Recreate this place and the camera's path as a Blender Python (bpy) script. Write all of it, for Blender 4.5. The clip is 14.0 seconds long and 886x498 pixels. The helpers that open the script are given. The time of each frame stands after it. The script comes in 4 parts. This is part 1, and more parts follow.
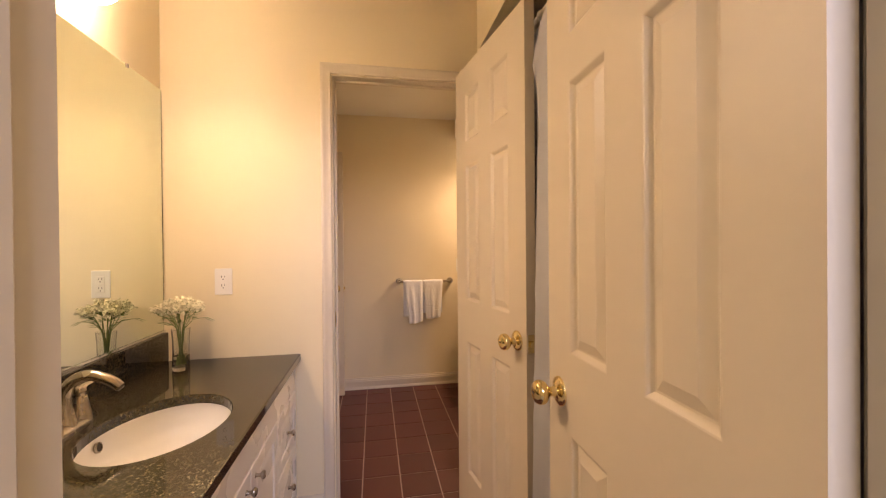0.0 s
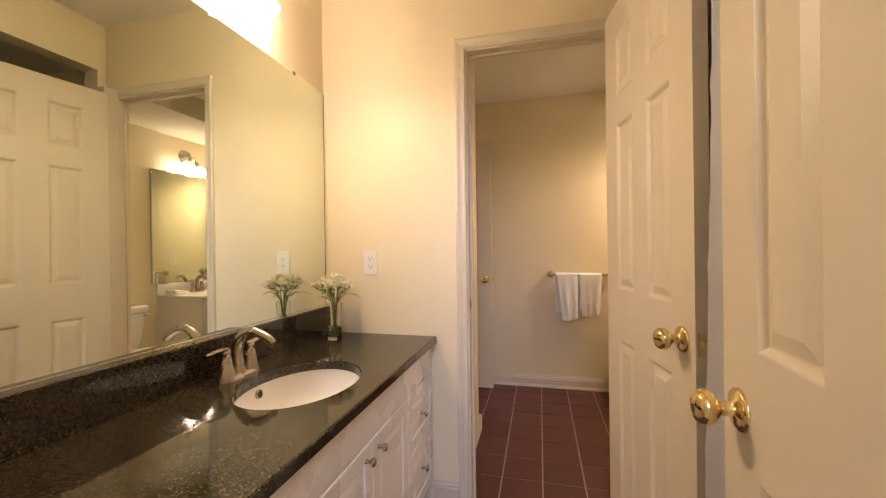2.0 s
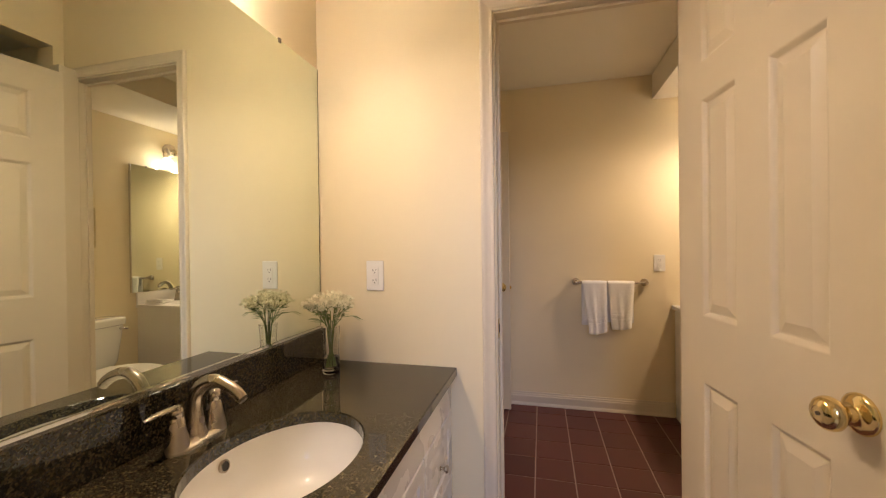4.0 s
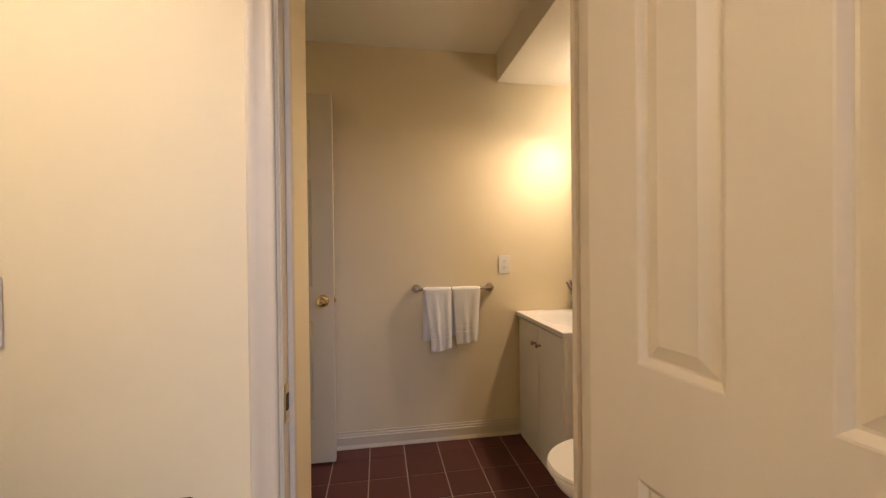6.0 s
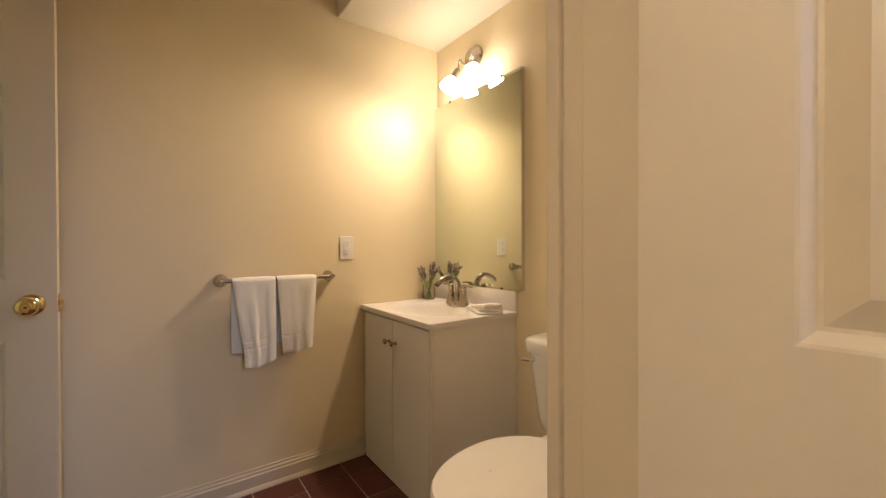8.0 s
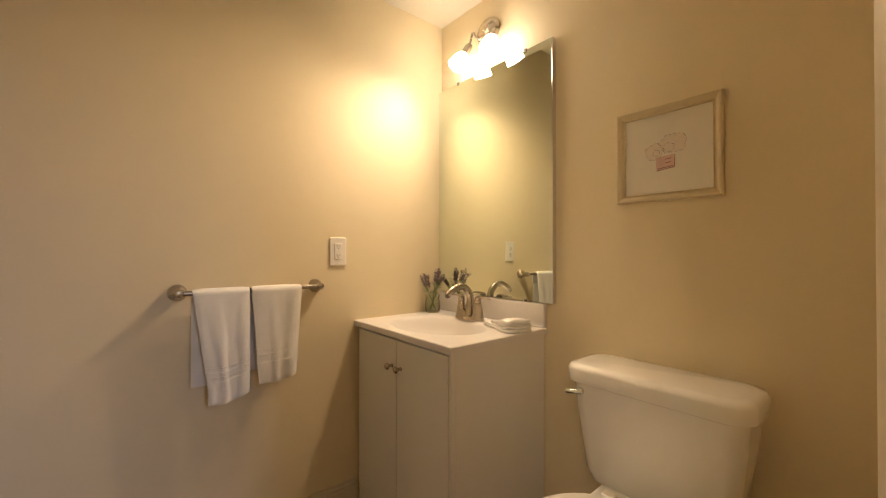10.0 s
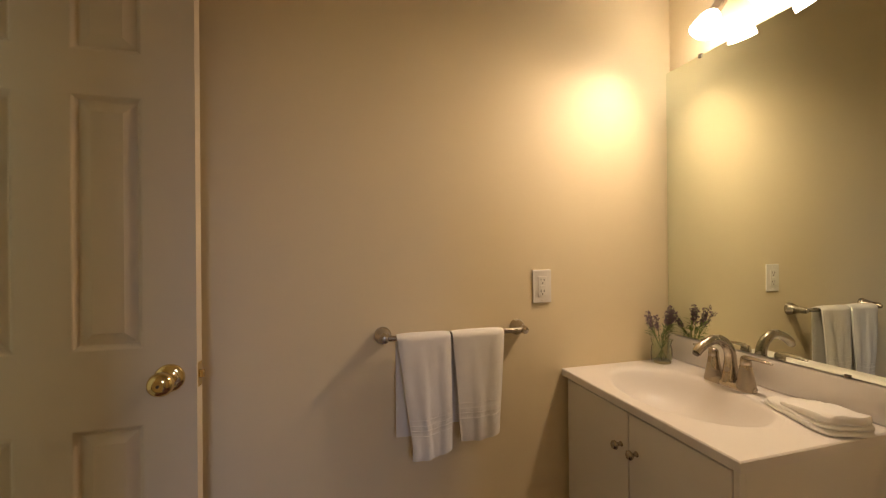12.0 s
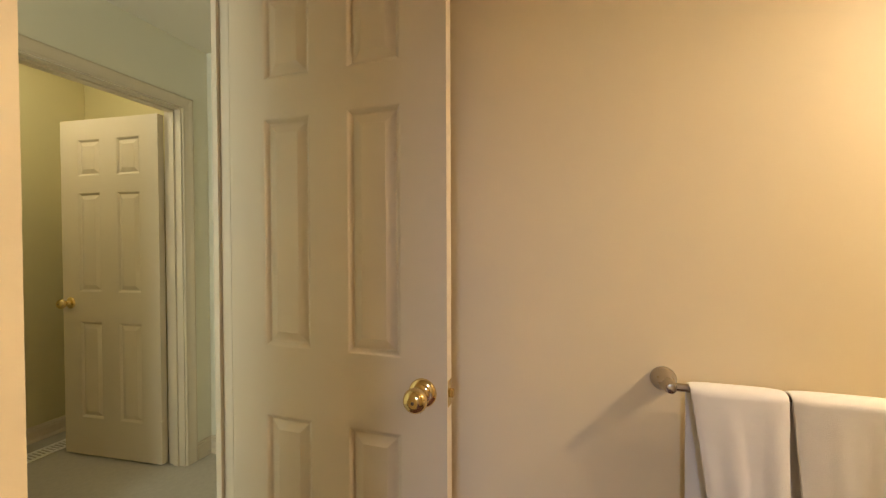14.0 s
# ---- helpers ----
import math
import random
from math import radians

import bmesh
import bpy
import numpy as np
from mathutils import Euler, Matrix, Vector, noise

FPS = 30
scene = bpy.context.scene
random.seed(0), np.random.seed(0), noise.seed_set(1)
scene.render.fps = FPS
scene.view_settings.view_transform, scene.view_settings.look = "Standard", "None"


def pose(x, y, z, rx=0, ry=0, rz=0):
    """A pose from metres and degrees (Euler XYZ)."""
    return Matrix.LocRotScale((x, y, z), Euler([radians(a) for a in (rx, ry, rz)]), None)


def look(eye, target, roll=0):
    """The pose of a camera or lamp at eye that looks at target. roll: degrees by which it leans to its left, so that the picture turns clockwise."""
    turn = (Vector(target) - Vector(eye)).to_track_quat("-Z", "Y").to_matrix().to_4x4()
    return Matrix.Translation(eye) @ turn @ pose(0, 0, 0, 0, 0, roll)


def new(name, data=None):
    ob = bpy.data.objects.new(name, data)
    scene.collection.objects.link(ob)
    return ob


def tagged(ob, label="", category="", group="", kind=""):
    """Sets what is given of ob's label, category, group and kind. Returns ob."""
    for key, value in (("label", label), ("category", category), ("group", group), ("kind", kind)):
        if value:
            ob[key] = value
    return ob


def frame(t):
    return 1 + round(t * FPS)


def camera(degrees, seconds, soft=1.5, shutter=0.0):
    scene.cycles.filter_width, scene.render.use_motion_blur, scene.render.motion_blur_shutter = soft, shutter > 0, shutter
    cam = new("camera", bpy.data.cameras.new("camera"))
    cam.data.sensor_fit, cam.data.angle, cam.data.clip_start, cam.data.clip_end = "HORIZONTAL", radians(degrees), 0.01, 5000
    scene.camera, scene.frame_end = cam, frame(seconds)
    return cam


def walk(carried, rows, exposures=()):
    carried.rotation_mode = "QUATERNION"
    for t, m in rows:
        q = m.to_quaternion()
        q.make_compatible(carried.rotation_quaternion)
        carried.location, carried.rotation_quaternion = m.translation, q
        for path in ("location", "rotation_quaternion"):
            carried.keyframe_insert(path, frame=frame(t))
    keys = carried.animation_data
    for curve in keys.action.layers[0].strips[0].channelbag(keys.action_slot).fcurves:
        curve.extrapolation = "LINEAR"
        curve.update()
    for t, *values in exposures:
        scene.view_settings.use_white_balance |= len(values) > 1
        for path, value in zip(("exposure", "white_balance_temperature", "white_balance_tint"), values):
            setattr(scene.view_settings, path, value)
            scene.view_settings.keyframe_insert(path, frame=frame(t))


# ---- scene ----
cam = camera(97.7, 14.0, 1.2)
PATH = [
    (0, (0.489, 0.46, 1.235), (0.839, 2.429, 1.224), -0.5),
    (0.5, (0.529, 0.506, 1.213), (0.628, 2.504, 1.204), -0.6),
    (1, (0.542, 0.543, 1.191), (0.426, 2.539, 1.183), -0.6),
    (1.5, (0.578, 0.577, 1.167), (0.262, 2.552, 1.163), -0.6),
    (2, (0.614, 0.609, 1.152), (0.13, 2.55, 1.15), -0.7),
    (2.2, (0.612, 0.624, 1.15), (0.084, 2.553, 1.149), -0.7),
    (4.3, (0.452, 1.005, 1.2), (-0.018, 2.949, 1.187), -0.7),
    (4.5, (0.458, 1.068, 1.196), (0.062, 3.028, 1.179), -0.5),
    (5, (0.481, 1.229, 1.19), (0.32, 3.222, 1.172), -0.6),
    (5.5, (0.509, 1.394, 1.195), (0.582, 3.393, 1.176), -0.6),
    (6, (0.485, 1.566, 1.192), (0.809, 3.539, 1.176), -0.6),
    (6.5, (0.447, 1.725, 1.178), (1.044, 3.633, 1.157), -0.4),
    (7, (0.458, 1.852, 1.138), (1.306, 3.663, 1.12), -0.3),
    (7.5, (0.482, 1.959, 1.101), (1.538, 3.658, 1.081), -0.3),
    (7.7, (0.491, 1.993, 1.089), (1.607, 3.653, 1.067), -0.3),
    (9.8, (0.549, 2.355, 1.055), (1.843, 3.879, 1.066), -0.0),
    (10, (0.564, 2.382, 1.066), (1.841, 3.921, 1.082), 0.0),
    (10.5, (0.561, 2.464, 1.115), (1.805, 4.031, 1.117), 0.1),
    (11, (0.559, 2.548, 1.164), (1.651, 4.223, 1.151), 0.2),
    (11.5, (0.56, 2.629, 1.187), (1.399, 4.445, 1.175), -0.2),
    (12, (0.57, 2.687, 1.201), (1.094, 4.617, 1.203), -0.5),
    (12.5, (0.541, 2.737, 1.206), (0.786, 4.721, 1.228), -0.4),
    (13, (0.553, 2.794, 1.24), (0.457, 4.791, 1.206), -0.1),
    (13.5, (0.522, 2.859, 1.243), (0.176, 4.828, 1.208), -0.5),
    (14, (0.481, 2.926, 1.242), (-0.103, 4.839, 1.21), -0.2),
]
EXPOSURES = [(0.0, 0.24, 6750, 22), (0.7, 0.18, 6550, 21), (1.6, 0.28, 6200, 17), (4.3, 0.02, 5980, 13), (5.5, -0.04, 5900, 12), (7.7, 0.04, 5800, 10), (9.8, -0.02, 6100, 10),
             (11.0, -0.3, 6150, 11), (12.5, -0.46, 6180, 12), (13.0, -0.33, 6200, 11), (13.5, 0.08, 6150, 10), (14.0, 0.45, 6150, 7)]
walk(cam, [(t, look(eye, target, roll)) for t, eye, target, roll in PATH], EXPOSURES)

# ---- plan: walls along x and y, metres ----
XM, XR = -0.412, 1.825          # mirror wall, far right wall
YE, YA, YF = 0.735, 2.318, 3.910  # entry wall, wall between the rooms, towel wall
WT, WA, WM = 0.115, 0.062, 0.056  # wall thickness; the dividing wall and the mirror wall are thinner
JL, JR, JE = 0.303, 0.925, 0.930  # door openings: left side, right side inner, right side entry
JLE = 0.294                     # left side of the entry opening
XB, YB = 0.227, 3.048           # corner of the boxed-in wall in the second room
XT = 1.0                        # tub opening
HEAD = 2.035
C1, C2, CH = 2.46, 2.385, 2.36   # ceilings: vanity room, toilet room, hall
ZS, XS = 2.212, 1.222           # bulkhead underside and its face
HX = -1.52                      # opposite wall of the hall
XO = -1.635


# ---- world and light ----
world = bpy.data.worlds.new("world")
world.use_nodes = True
scene.world = world
wn = world.node_tree.nodes
sky = wn.new("ShaderNodeTexSky")
sky.sky_type, sky.sun_disc, sky.sun_elevation, sky.sun_rotation = "NISHITA", False, radians(40), radians(200)
world.node_tree.links.new(sky.outputs[0], wn["Background"].inputs[0])
wn["Background"].inputs[1].default_value = 0.1


def area_light(name, eye, target, sx, sy, power, colour):
    data = bpy.data.lights.new(name, "AREA")
    data.shape, data.size, data.size_y, data.energy, data.color = "RECTANGLE", sx, sy, power, colour
    ob = new(name, data)
    ob.matrix_world = look(eye, target)
    return ob


def shaded_bulb(name, m, power, colour, radius, cone):
    """A bulb in a frosted shade: most of its light leaves by the mouth, along local -z."""
    data = bpy.data.lights.new(name, "SPOT")
    data.energy, data.color, data.shadow_soft_size = power, colour, radius
    data.spot_size, data.spot_blend = radians(cone), 1.0
    ob = new(name, data)
    ob.matrix_world = m
    return ob


def bulb(name, place, power, colour, radius=0.03):
    data = bpy.data.lights.new(name, "POINT")
    data.energy, data.color, data.shadow_soft_size = power, colour, radius
    ob = new(name, data)
    ob.location = place
    return ob


WARM = (1.0, 0.70, 0.44)
GLOW = (1.0, 0.79, 0.58)
DAY = (0.66, 0.72, 1.0)
LAMP1, LAMP2 = 14.0, 24.0
# Daylight lamp in the unseen bedroom's added opening, high so it falls low.
area_light("bedroom_window_daylight", (0.95, -1.68, 2.55), (0.60, 2.3, 0.8), 1.0, 1.0, 66.0, DAY)
# Added fill lamp for the hall, set in an unseen wall opening.
area_light("hall_fill_daylight", (-1.0, 1.25, 1.5), (-1.0, 4.0, 1.1), 0.8, 1.1, 18.0, (0.92, 0.96, 0.88))


# ---- materials ----
def material(name, colour, rough=0.5, metal=0.0, vary=0.06, scale=6.0, grain=180.0, bump=0.08, depth=0.002, coat=0.0):
    m = bpy.data.materials.new(name)
    m.use_nodes = True
    nt = m.node_tree
    b = nt.nodes["Principled BSDF"]
    geo = nt.nodes.new("ShaderNodeTexCoord")
    n1, n2 = nt.nodes.new("ShaderNodeTexNoise"), nt.nodes.new("ShaderNodeTexNoise")
    n1.inputs["Scale"].default_value, n1.inputs["Detail"].default_value = scale, 4
    n2.inputs["Scale"].default_value, n2.inputs["Detail"].default_value = grain, 3
    for n in (n1, n2):
        nt.links.new(geo.outputs["Object"], n.inputs["Vector"])
    mix = nt.nodes.new("ShaderNodeMix")
    mix.data_type = "RGBA"
    mix.inputs["A"].default_value = (*[c * (1 - vary) for c in colour], 1)
    mix.inputs["B"].default_value = (*[min(1, c * (1 + vary)) for c in colour], 1)
    nt.links.new(n1.outputs["Fac"], mix.inputs["Factor"])
    nt.links.new(mix.outputs["Result"], b.inputs["Base Color"])
    ramp = nt.nodes.new("ShaderNodeMapRange")
    ramp.inputs["To Min"].default_value, ramp.inputs["To Max"].default_value = max(0.02, rough - 0.06), min(1, rough + 0.06)
    nt.links.new(n1.outputs["Fac"], ramp.inputs["Value"])
    nt.links.new(ramp.outputs["Result"], b.inputs["Roughness"])
    b.inputs["Metallic"].default_value, b.inputs["Coat Weight"].default_value = metal, coat
    if bump:
        bp = nt.nodes.new("ShaderNodeBump")
        bp.inputs["Strength"].default_value, bp.inputs["Distance"].default_value = bump, depth
        nt.links.new(n2.outputs["Fac"], bp.inputs["Height"])
        nt.links.new(bp.outputs["Normal"], b.inputs["Normal"])
    return m


def glass_material(name, colour, rough=0.0, ior=1.45):
    m = bpy.data.materials.new(name)
    m.use_nodes = True
    b = m.node_tree.nodes["Principled BSDF"]
    b.inputs["Base Color"].default_value = (*colour, 1)
    b.inputs["Transmission Weight"].default_value, b.inputs["Roughness"].default_value, b.inputs["IOR"].default_value = 1.0, rough, ior
    return m


def lit_material(name, colour, strength):
    m = bpy.data.materials.new(name)
    m.use_nodes = True
    b = m.node_tree.nodes["Principled BSDF"]
    b.inputs["Base Color"].default_value = (0.85, 0.83, 0.78, 1)
    b.inputs["Roughness"].default_value = 0.4
    b.inputs["Emission Color"].default_value = (*colour, 1)
    b.inputs["Emission Strength"].default_value = strength
    return m


def granite_material():
    m = material("granite", (0.019, 0.016, 0.009), 0.03, vary=0.7, scale=60, grain=300, bump=0.0)
    nt = m.node_tree
    b = nt.nodes["Principled BSDF"]
    old = b.inputs["Base Color"].links[0].from_socket
    geo = nt.nodes.new("ShaderNodeTexCoord")
    b.inputs["Specular IOR Level"].default_value = 0.56
    v = nt.nodes.new("ShaderNodeTexVoronoi")
    v.inputs["Scale"].default_value, v.inputs["Randomness"].default_value = 290.0, 1.0
    nt.links.new(geo.outputs["Object"], v.inputs["Vector"])
    cr = nt.nodes.new("ShaderNodeValToRGB")
    cr.color_ramp.elements[0].position, cr.color_ramp.elements[0].color = 0.58, (0, 0, 0, 1)
    cr.color_ramp.elements[1].position, cr.color_ramp.elements[1].color = 0.95, (1, 1, 1, 1)
    sep = nt.nodes.new("ShaderNodeSeparateColor")
    nt.links.new(v.outputs["Color"], sep.inputs["Color"])
    nt.links.new(sep.outputs["Red"], cr.inputs["Fac"])
    mix = nt.nodes.new("ShaderNodeMix")
    mix.data_type = "RGBA"
    mix.inputs["B"].default_value = (0.080, 0.062, 0.030, 1)
    nt.links.new(cr.outputs["Color"], mix.inputs["Factor"])
    nt.links.new(old, mix.inputs["A"])
    nt.links.new(mix.outputs["Result"], b.inputs["Base Color"])
    return m


def tile_material():
    m = material("clay_tile", (0.090, 0.024, 0.019), 0.42, vary=0.18, scale=14, grain=260, bump=0.12, depth=0.001)
    nt = m.node_tree
    b = nt.nodes["Principled BSDF"]
    old = b.inputs["Base Color"].links[0].from_socket
    info = nt.nodes.new("ShaderNodeObjectInfo")
    hsv = nt.nodes.new("ShaderNodeHueSaturation")
    rng = nt.nodes.new("ShaderNodeMapRange")
    rng.inputs["To Min"].default_value, rng.inputs["To Max"].default_value = 0.85, 1.15
    nt.links.new(info.outputs["Random"], rng.inputs["Value"])
    nt.links.new(rng.outputs["Result"], hsv.inputs["Value"])
    nt.links.new(old, hsv.inputs["Color"])
    nt.links.new(hsv.outputs["Color"], b.inputs["Base Color"])
    return m


PAINT = material("cream_wall_paint", (0.81, 0.70, 0.47), 0.55, vary=0.025, scale=3, grain=220, bump=0.10, depth=0.0015)
CEIL = material("white_ceiling_paint", (0.80, 0.74, 0.61), 0.75, vary=0.03, scale=3, grain=140, bump=0.2, depth=0.002)
HALLPAINT = material("pale_green_hall_paint", (0.80, 0.77, 0.63), 0.6, vary=0.03, scale=3, grain=220, bump=0.1)
YELLOW = material("yellow_closet_paint", (0.66, 0.59, 0.32), 0.6, vary=0.03, scale=3, grain=220, bump=0.1)
WHITE = material("white_satin_trim_paint", (0.68, 0.595, 0.45), 0.44, vary=0.02, scale=5, grain=70, bump=0.02, depth=0.001)
CABINET = material("white_cabinet_lacquer", (0.82, 0.79, 0.73), 0.28, vary=0.015, scale=5, grain=60, bump=0.02)
LAMINATE = material("white_laminate", (0.80, 0.77, 0.70), 0.4, vary=0.02, scale=5, grain=60, bump=0.02)
MARBLE = material("cultured_marble", (0.80, 0.765, 0.72), 0.30, vary=0.02, scale=9, bump=0.0, coat=0.1)
PORCELAIN = material("porcelain", (0.87, 0.85, 0.80), 0.08, vary=0.01, scale=4, bump=0.0, coat=0.6)
PLASTIC = material("white_plastic", (0.82, 0.79, 0.73), 0.3, vary=0.01, bump=0.0)
SLOT = material("dark_slot", (0.03, 0.025, 0.02), 0.6, bump=0.0)
BRASS = material("polished_brass", (0.80, 0.63, 0.30), 0.13, 1.0, vary=0.08, scale=20, bump=0.0)
NICKEL = material("brushed_nickel", (0.47, 0.42, 0.35), 0.27, 1.0, vary=0.06, scale=12, grain=500, bump=0.06, depth=0.0004)
CHROME = material("chrome", (0.75, 0.75, 0.75), 0.06, 1.0, vary=0.02, bump=0.0)
MIRROR = material("mirror_silver", (0.81, 0.87, 0.78), 0.0, 1.0, vary=0.0, bump=0.0)
MIRROR.node_tree.nodes["Principled BSDF"].inputs["Roughness"].links and MIRROR.node_tree.links.remove(MIRROR.node_tree.nodes["Principled BSDF"].inputs["Roughness"].links[0])
MIRROR.node_tree.nodes["Principled BSDF"].inputs["Roughness"].default_value = 0.0
MIRRORDARK = material("mirror_dark", (0.16, 0.17, 0.12), 0.2, 0.3, bump=0.0)
TOWEL = material("white_terry", (0.86, 0.84, 0.80), 0.95, vary=0.04, scale=30, grain=800, bump=0.6, depth=0.002)
CURTAIN = material("white_curtain_cloth", (0.82, 0.82, 0.84), 0.85, vary=0.03, scale=12, grain=600, bump=0.2)
GRANITE = granite_material()
TILE = tile_material()
GROUT = material("tile_grout", (0.37, 0.28, 0.23), 0.85, vary=0.15, scale=20, grain=300, bump=0.2)
CARPET = material("beige_carpet", (0.50, 0.46, 0.38), 0.95, vary=0.12, scale=40, grain=500, bump=0.8, depth=0.004)
GILT = material("pale_gilt_frame", (0.64, 0.54, 0.33), 0.38, 0.15, vary=0.12, scale=18, grain=160, bump=0.1)
PAPER = material("cream_art_paper", (0.80, 0.77, 0.68), 0.8, vary=0.02, scale=8, grain=300, bump=0.05)
PINK = material("pink_wash_ink", (0.71, 0.50, 0.44), 0.8, vary=0.2, scale=40, bump=0.0)
PALEPINK = material("pale_pink_wash", (0.77, 0.70, 0.61), 0.8, vary=0.1, scale=60, bump=0.0)
INK = material("maroon_ink", (0.17, 0.06, 0.06), 0.8, vary=0.3, scale=40, bump=0.0)
GLASS = glass_material("clear_glass", (0.97, 0.98, 0.97))
GREENGLASS = glass_material("pale_green_glass", (0.90, 0.95, 0.84), 0.03)
WATER = glass_material("water", (0.95, 0.97, 0.93), 0.0, 1.33)
STEM = material("green_stem", (0.20, 0.25, 0.08), 0.6, vary=0.3, scale=40, bump=0.0)
PETAL = material("cream_white_petal", (0.82, 0.77, 0.55), 0.7, vary=0.14, scale=200, bump=0.0)
LAVENDER = material("dried_lavender_bud", (0.21, 0.14, 0.17), 0.8, vary=0.4, scale=200, bump=0.0)
SHADE1 = lit_material("lit_frosted_glass_bright", GLOW, 72.0)
SHADE2 = lit_material("lit_frosted_glass", GLOW, 34.0)
SHADE = lit_material("lit_closet_dome", (1.0, 0.86, 0.62), 11.0)
TUB = material("white_tub_enamel", (0.82, 0.80, 0.76), 0.15, vary=0.01, bump=0.0)
RUBBER = material("dark_drain_metal", (0.16, 0.13, 0.10), 0.3, 0.9, bump=0.0)


# ---- mesh helpers ----
def box(bm, x0, x1, y0, y1, z0, z1, bevel=0.0, segments=2):
    made = bmesh.ops.create_cube(bm, size=1.0, matrix=Matrix.LocRotScale(((x0 + x1) / 2, (y0 + y1) / 2, (z0 + z1) / 2), None, (x1 - x0, y1 - y0, z1 - z0)))
    if bevel:
        edges = list({e for v in made["verts"] for e in v.link_edges})
        bmesh.ops.bevel(bm, geom=edges, offset=bevel, segments=segments, profile=0.5, affect="EDGES")
    return bm


def boxes(*rows, bevel=0.0):
    bm = bmesh.new()
    for r in rows:
        box(bm, *r, bevel=bevel)
    return bm


def loft(bm, rings, closed=True, cap=True):
    """Skin rings of points with equal counts."""
    vs = [[bm.verts.new(p) for p in ring] for ring in rings]
    n = len(vs[0])
    for a, b in zip(vs, vs[1:]):
        for i in range(n if closed else n - 1):
            bm.faces.new((a[i], a[(i + 1) % n], b[(i + 1) % n], b[i]))
    if cap:
        bm.faces.new(vs[0][::-1])
        bm.faces.new(vs[-1])
    return bm


def lathe(bm, profile, m=Matrix(), n=24, cap=True):
    """Turn (radius, height) pairs about z."""
    rings = [[m @ Vector((r * math.cos(2 * math.pi * i / n), r * math.sin(2 * math.pi * i / n), h)) for i in range(n)] for r, h in profile]
    return loft(bm, rings, True, cap)


def tube(bm, points, radii, n=12, flat=1.0):
    """A bent tube through points; flat squeezes it upright."""
    pts = [Vector(p) for p in points]
    rings = []
    side = None
    for i, p in enumerate(pts):
        d = (pts[min(i + 1, len(pts) - 1)] - pts[max(i - 1, 0)]).normalized()
        if side is None:
            side = d.cross(Vector((0, 0, 1)) if abs(d.z) < 0.9 else Vector((0, 1, 0))).normalized()
        side = (side - d * side.dot(d)).normalized()
        up = side.cross(d)
        r = radii[i] if isinstance(radii, (list, tuple)) else radii
        rings.append([p + r * (math.cos(a) * side + flat * math.sin(a) * up) for a in (2 * math.pi * k / n for k in range(n))])
    return loft(bm, rings)


def arc(c, r, a0, a1, n, plane="xz"):
    out = []
    for i in range(n + 1):
        a = radians(a0 + (a1 - a0) * i / n)
        u, v = r * math.cos(a), r * math.sin(a)
        out.append((c[0] + u, c[1], c[2] + v) if plane == "xz" else (c[0], c[1] + u, c[2] + v))
    return out


def mesh_of(name, bm, mat, smooth=False):
    bmesh.ops.recalc_face_normals(bm, faces=bm.faces)
    me = bpy.data.meshes.new(name)
    bm.to_mesh(me)
    bm.free()
    for m in (mat if isinstance(mat, (list, tuple)) else (mat,)):
        me.materials.append(m)
    if smooth:
        me.shade_smooth()
        me.set_sharp_from_angle(angle=radians(50))
    return me


def part(name, bm, mat, parent=None, label="", smooth=False):
    ob = new(name, mesh_of(name, bm, mat, smooth))
    if parent:
        ob.parent = parent
        ob.matrix_parent_inverse = Matrix.Identity(4)
    if label:
        ob["label"] = label
    return ob


def thing(name, m, label, category, group="", kind=""):
    ob = new(name)
    ob.empty_display_size = 0.05
    ob.matrix_world = m
    return tagged(ob, label, category, group, kind)


def structure(name, bm, mat, label, category, smooth=False):
    return tagged(part(name, bm, mat, None, "", smooth), label, category, "", "structure")


# ---- walls, floors, ceilings ----
TOP = 2.62
structure("wall_mirror_side", boxes((XM - WM, XM, YE - WT, 3.170, -0.05, TOP), (XM - WM, XM, 3.170, 3.800, HEAD, TOP), (XM - WM, XM, 3.800, 4.72, -0.05, TOP)),
          PAINT, "cream painted wall behind the vanity, with a doorway to the hall", "wall")
structure("wall_between_rooms", boxes((XM, JL, YA, YA + WA, -0.05, TOP), (JL, JR, YA, YA + WA, HEAD, TOP), (JR, XR, YA, YA + WA, -0.05, TOP)),
          PAINT, "cream painted dividing wall with a white-cased doorway", "wall")
structure("wall_towel_side", boxes((XM, XR + WT, YF, YF + WT, -0.05, TOP)), PAINT, "plain cream painted wall behind the towel bar", "wall")
structure("wall_toilet_side", boxes((XR, XR + WT, YE - WT, YF, -0.05, TOP)), PAINT, "cream painted wall behind the toilet and sink", "wall")
structure("wall_entry", boxes((XM, JLE, YE - WT, YE, -0.05, TOP), (JLE, JE, YE - WT, YE, HEAD, TOP), (JE, XR, YE - WT, YE, -0.05, TOP)),
          PAINT, "cream painted entry wall with a white-cased doorway", "wall")
structure("wall_boxed_corner", boxes((XM, XB, YA + WA, YB, -0.05, TOP)), PAINT, "cream painted boxed-in corner beside the doorway", "wall")
structure("wall_tub_header", boxes((XT, XT + 0.10, YE, YA, 2.192, TOP), (XT, XT + 0.10, YA - 0.045, YA, -0.05, 2.192), (XT, XT + 0.10, YE, YE + 0.045, -0.05, 2.192)),
          PAINT, "cream painted header and returns round the tub opening", "wall")
structure("ceiling_vanity_room", boxes((XM, XT, YE, YA, C1, C1 + 0.05)), CEIL, "flat white painted ceiling over the vanity", "ceiling")
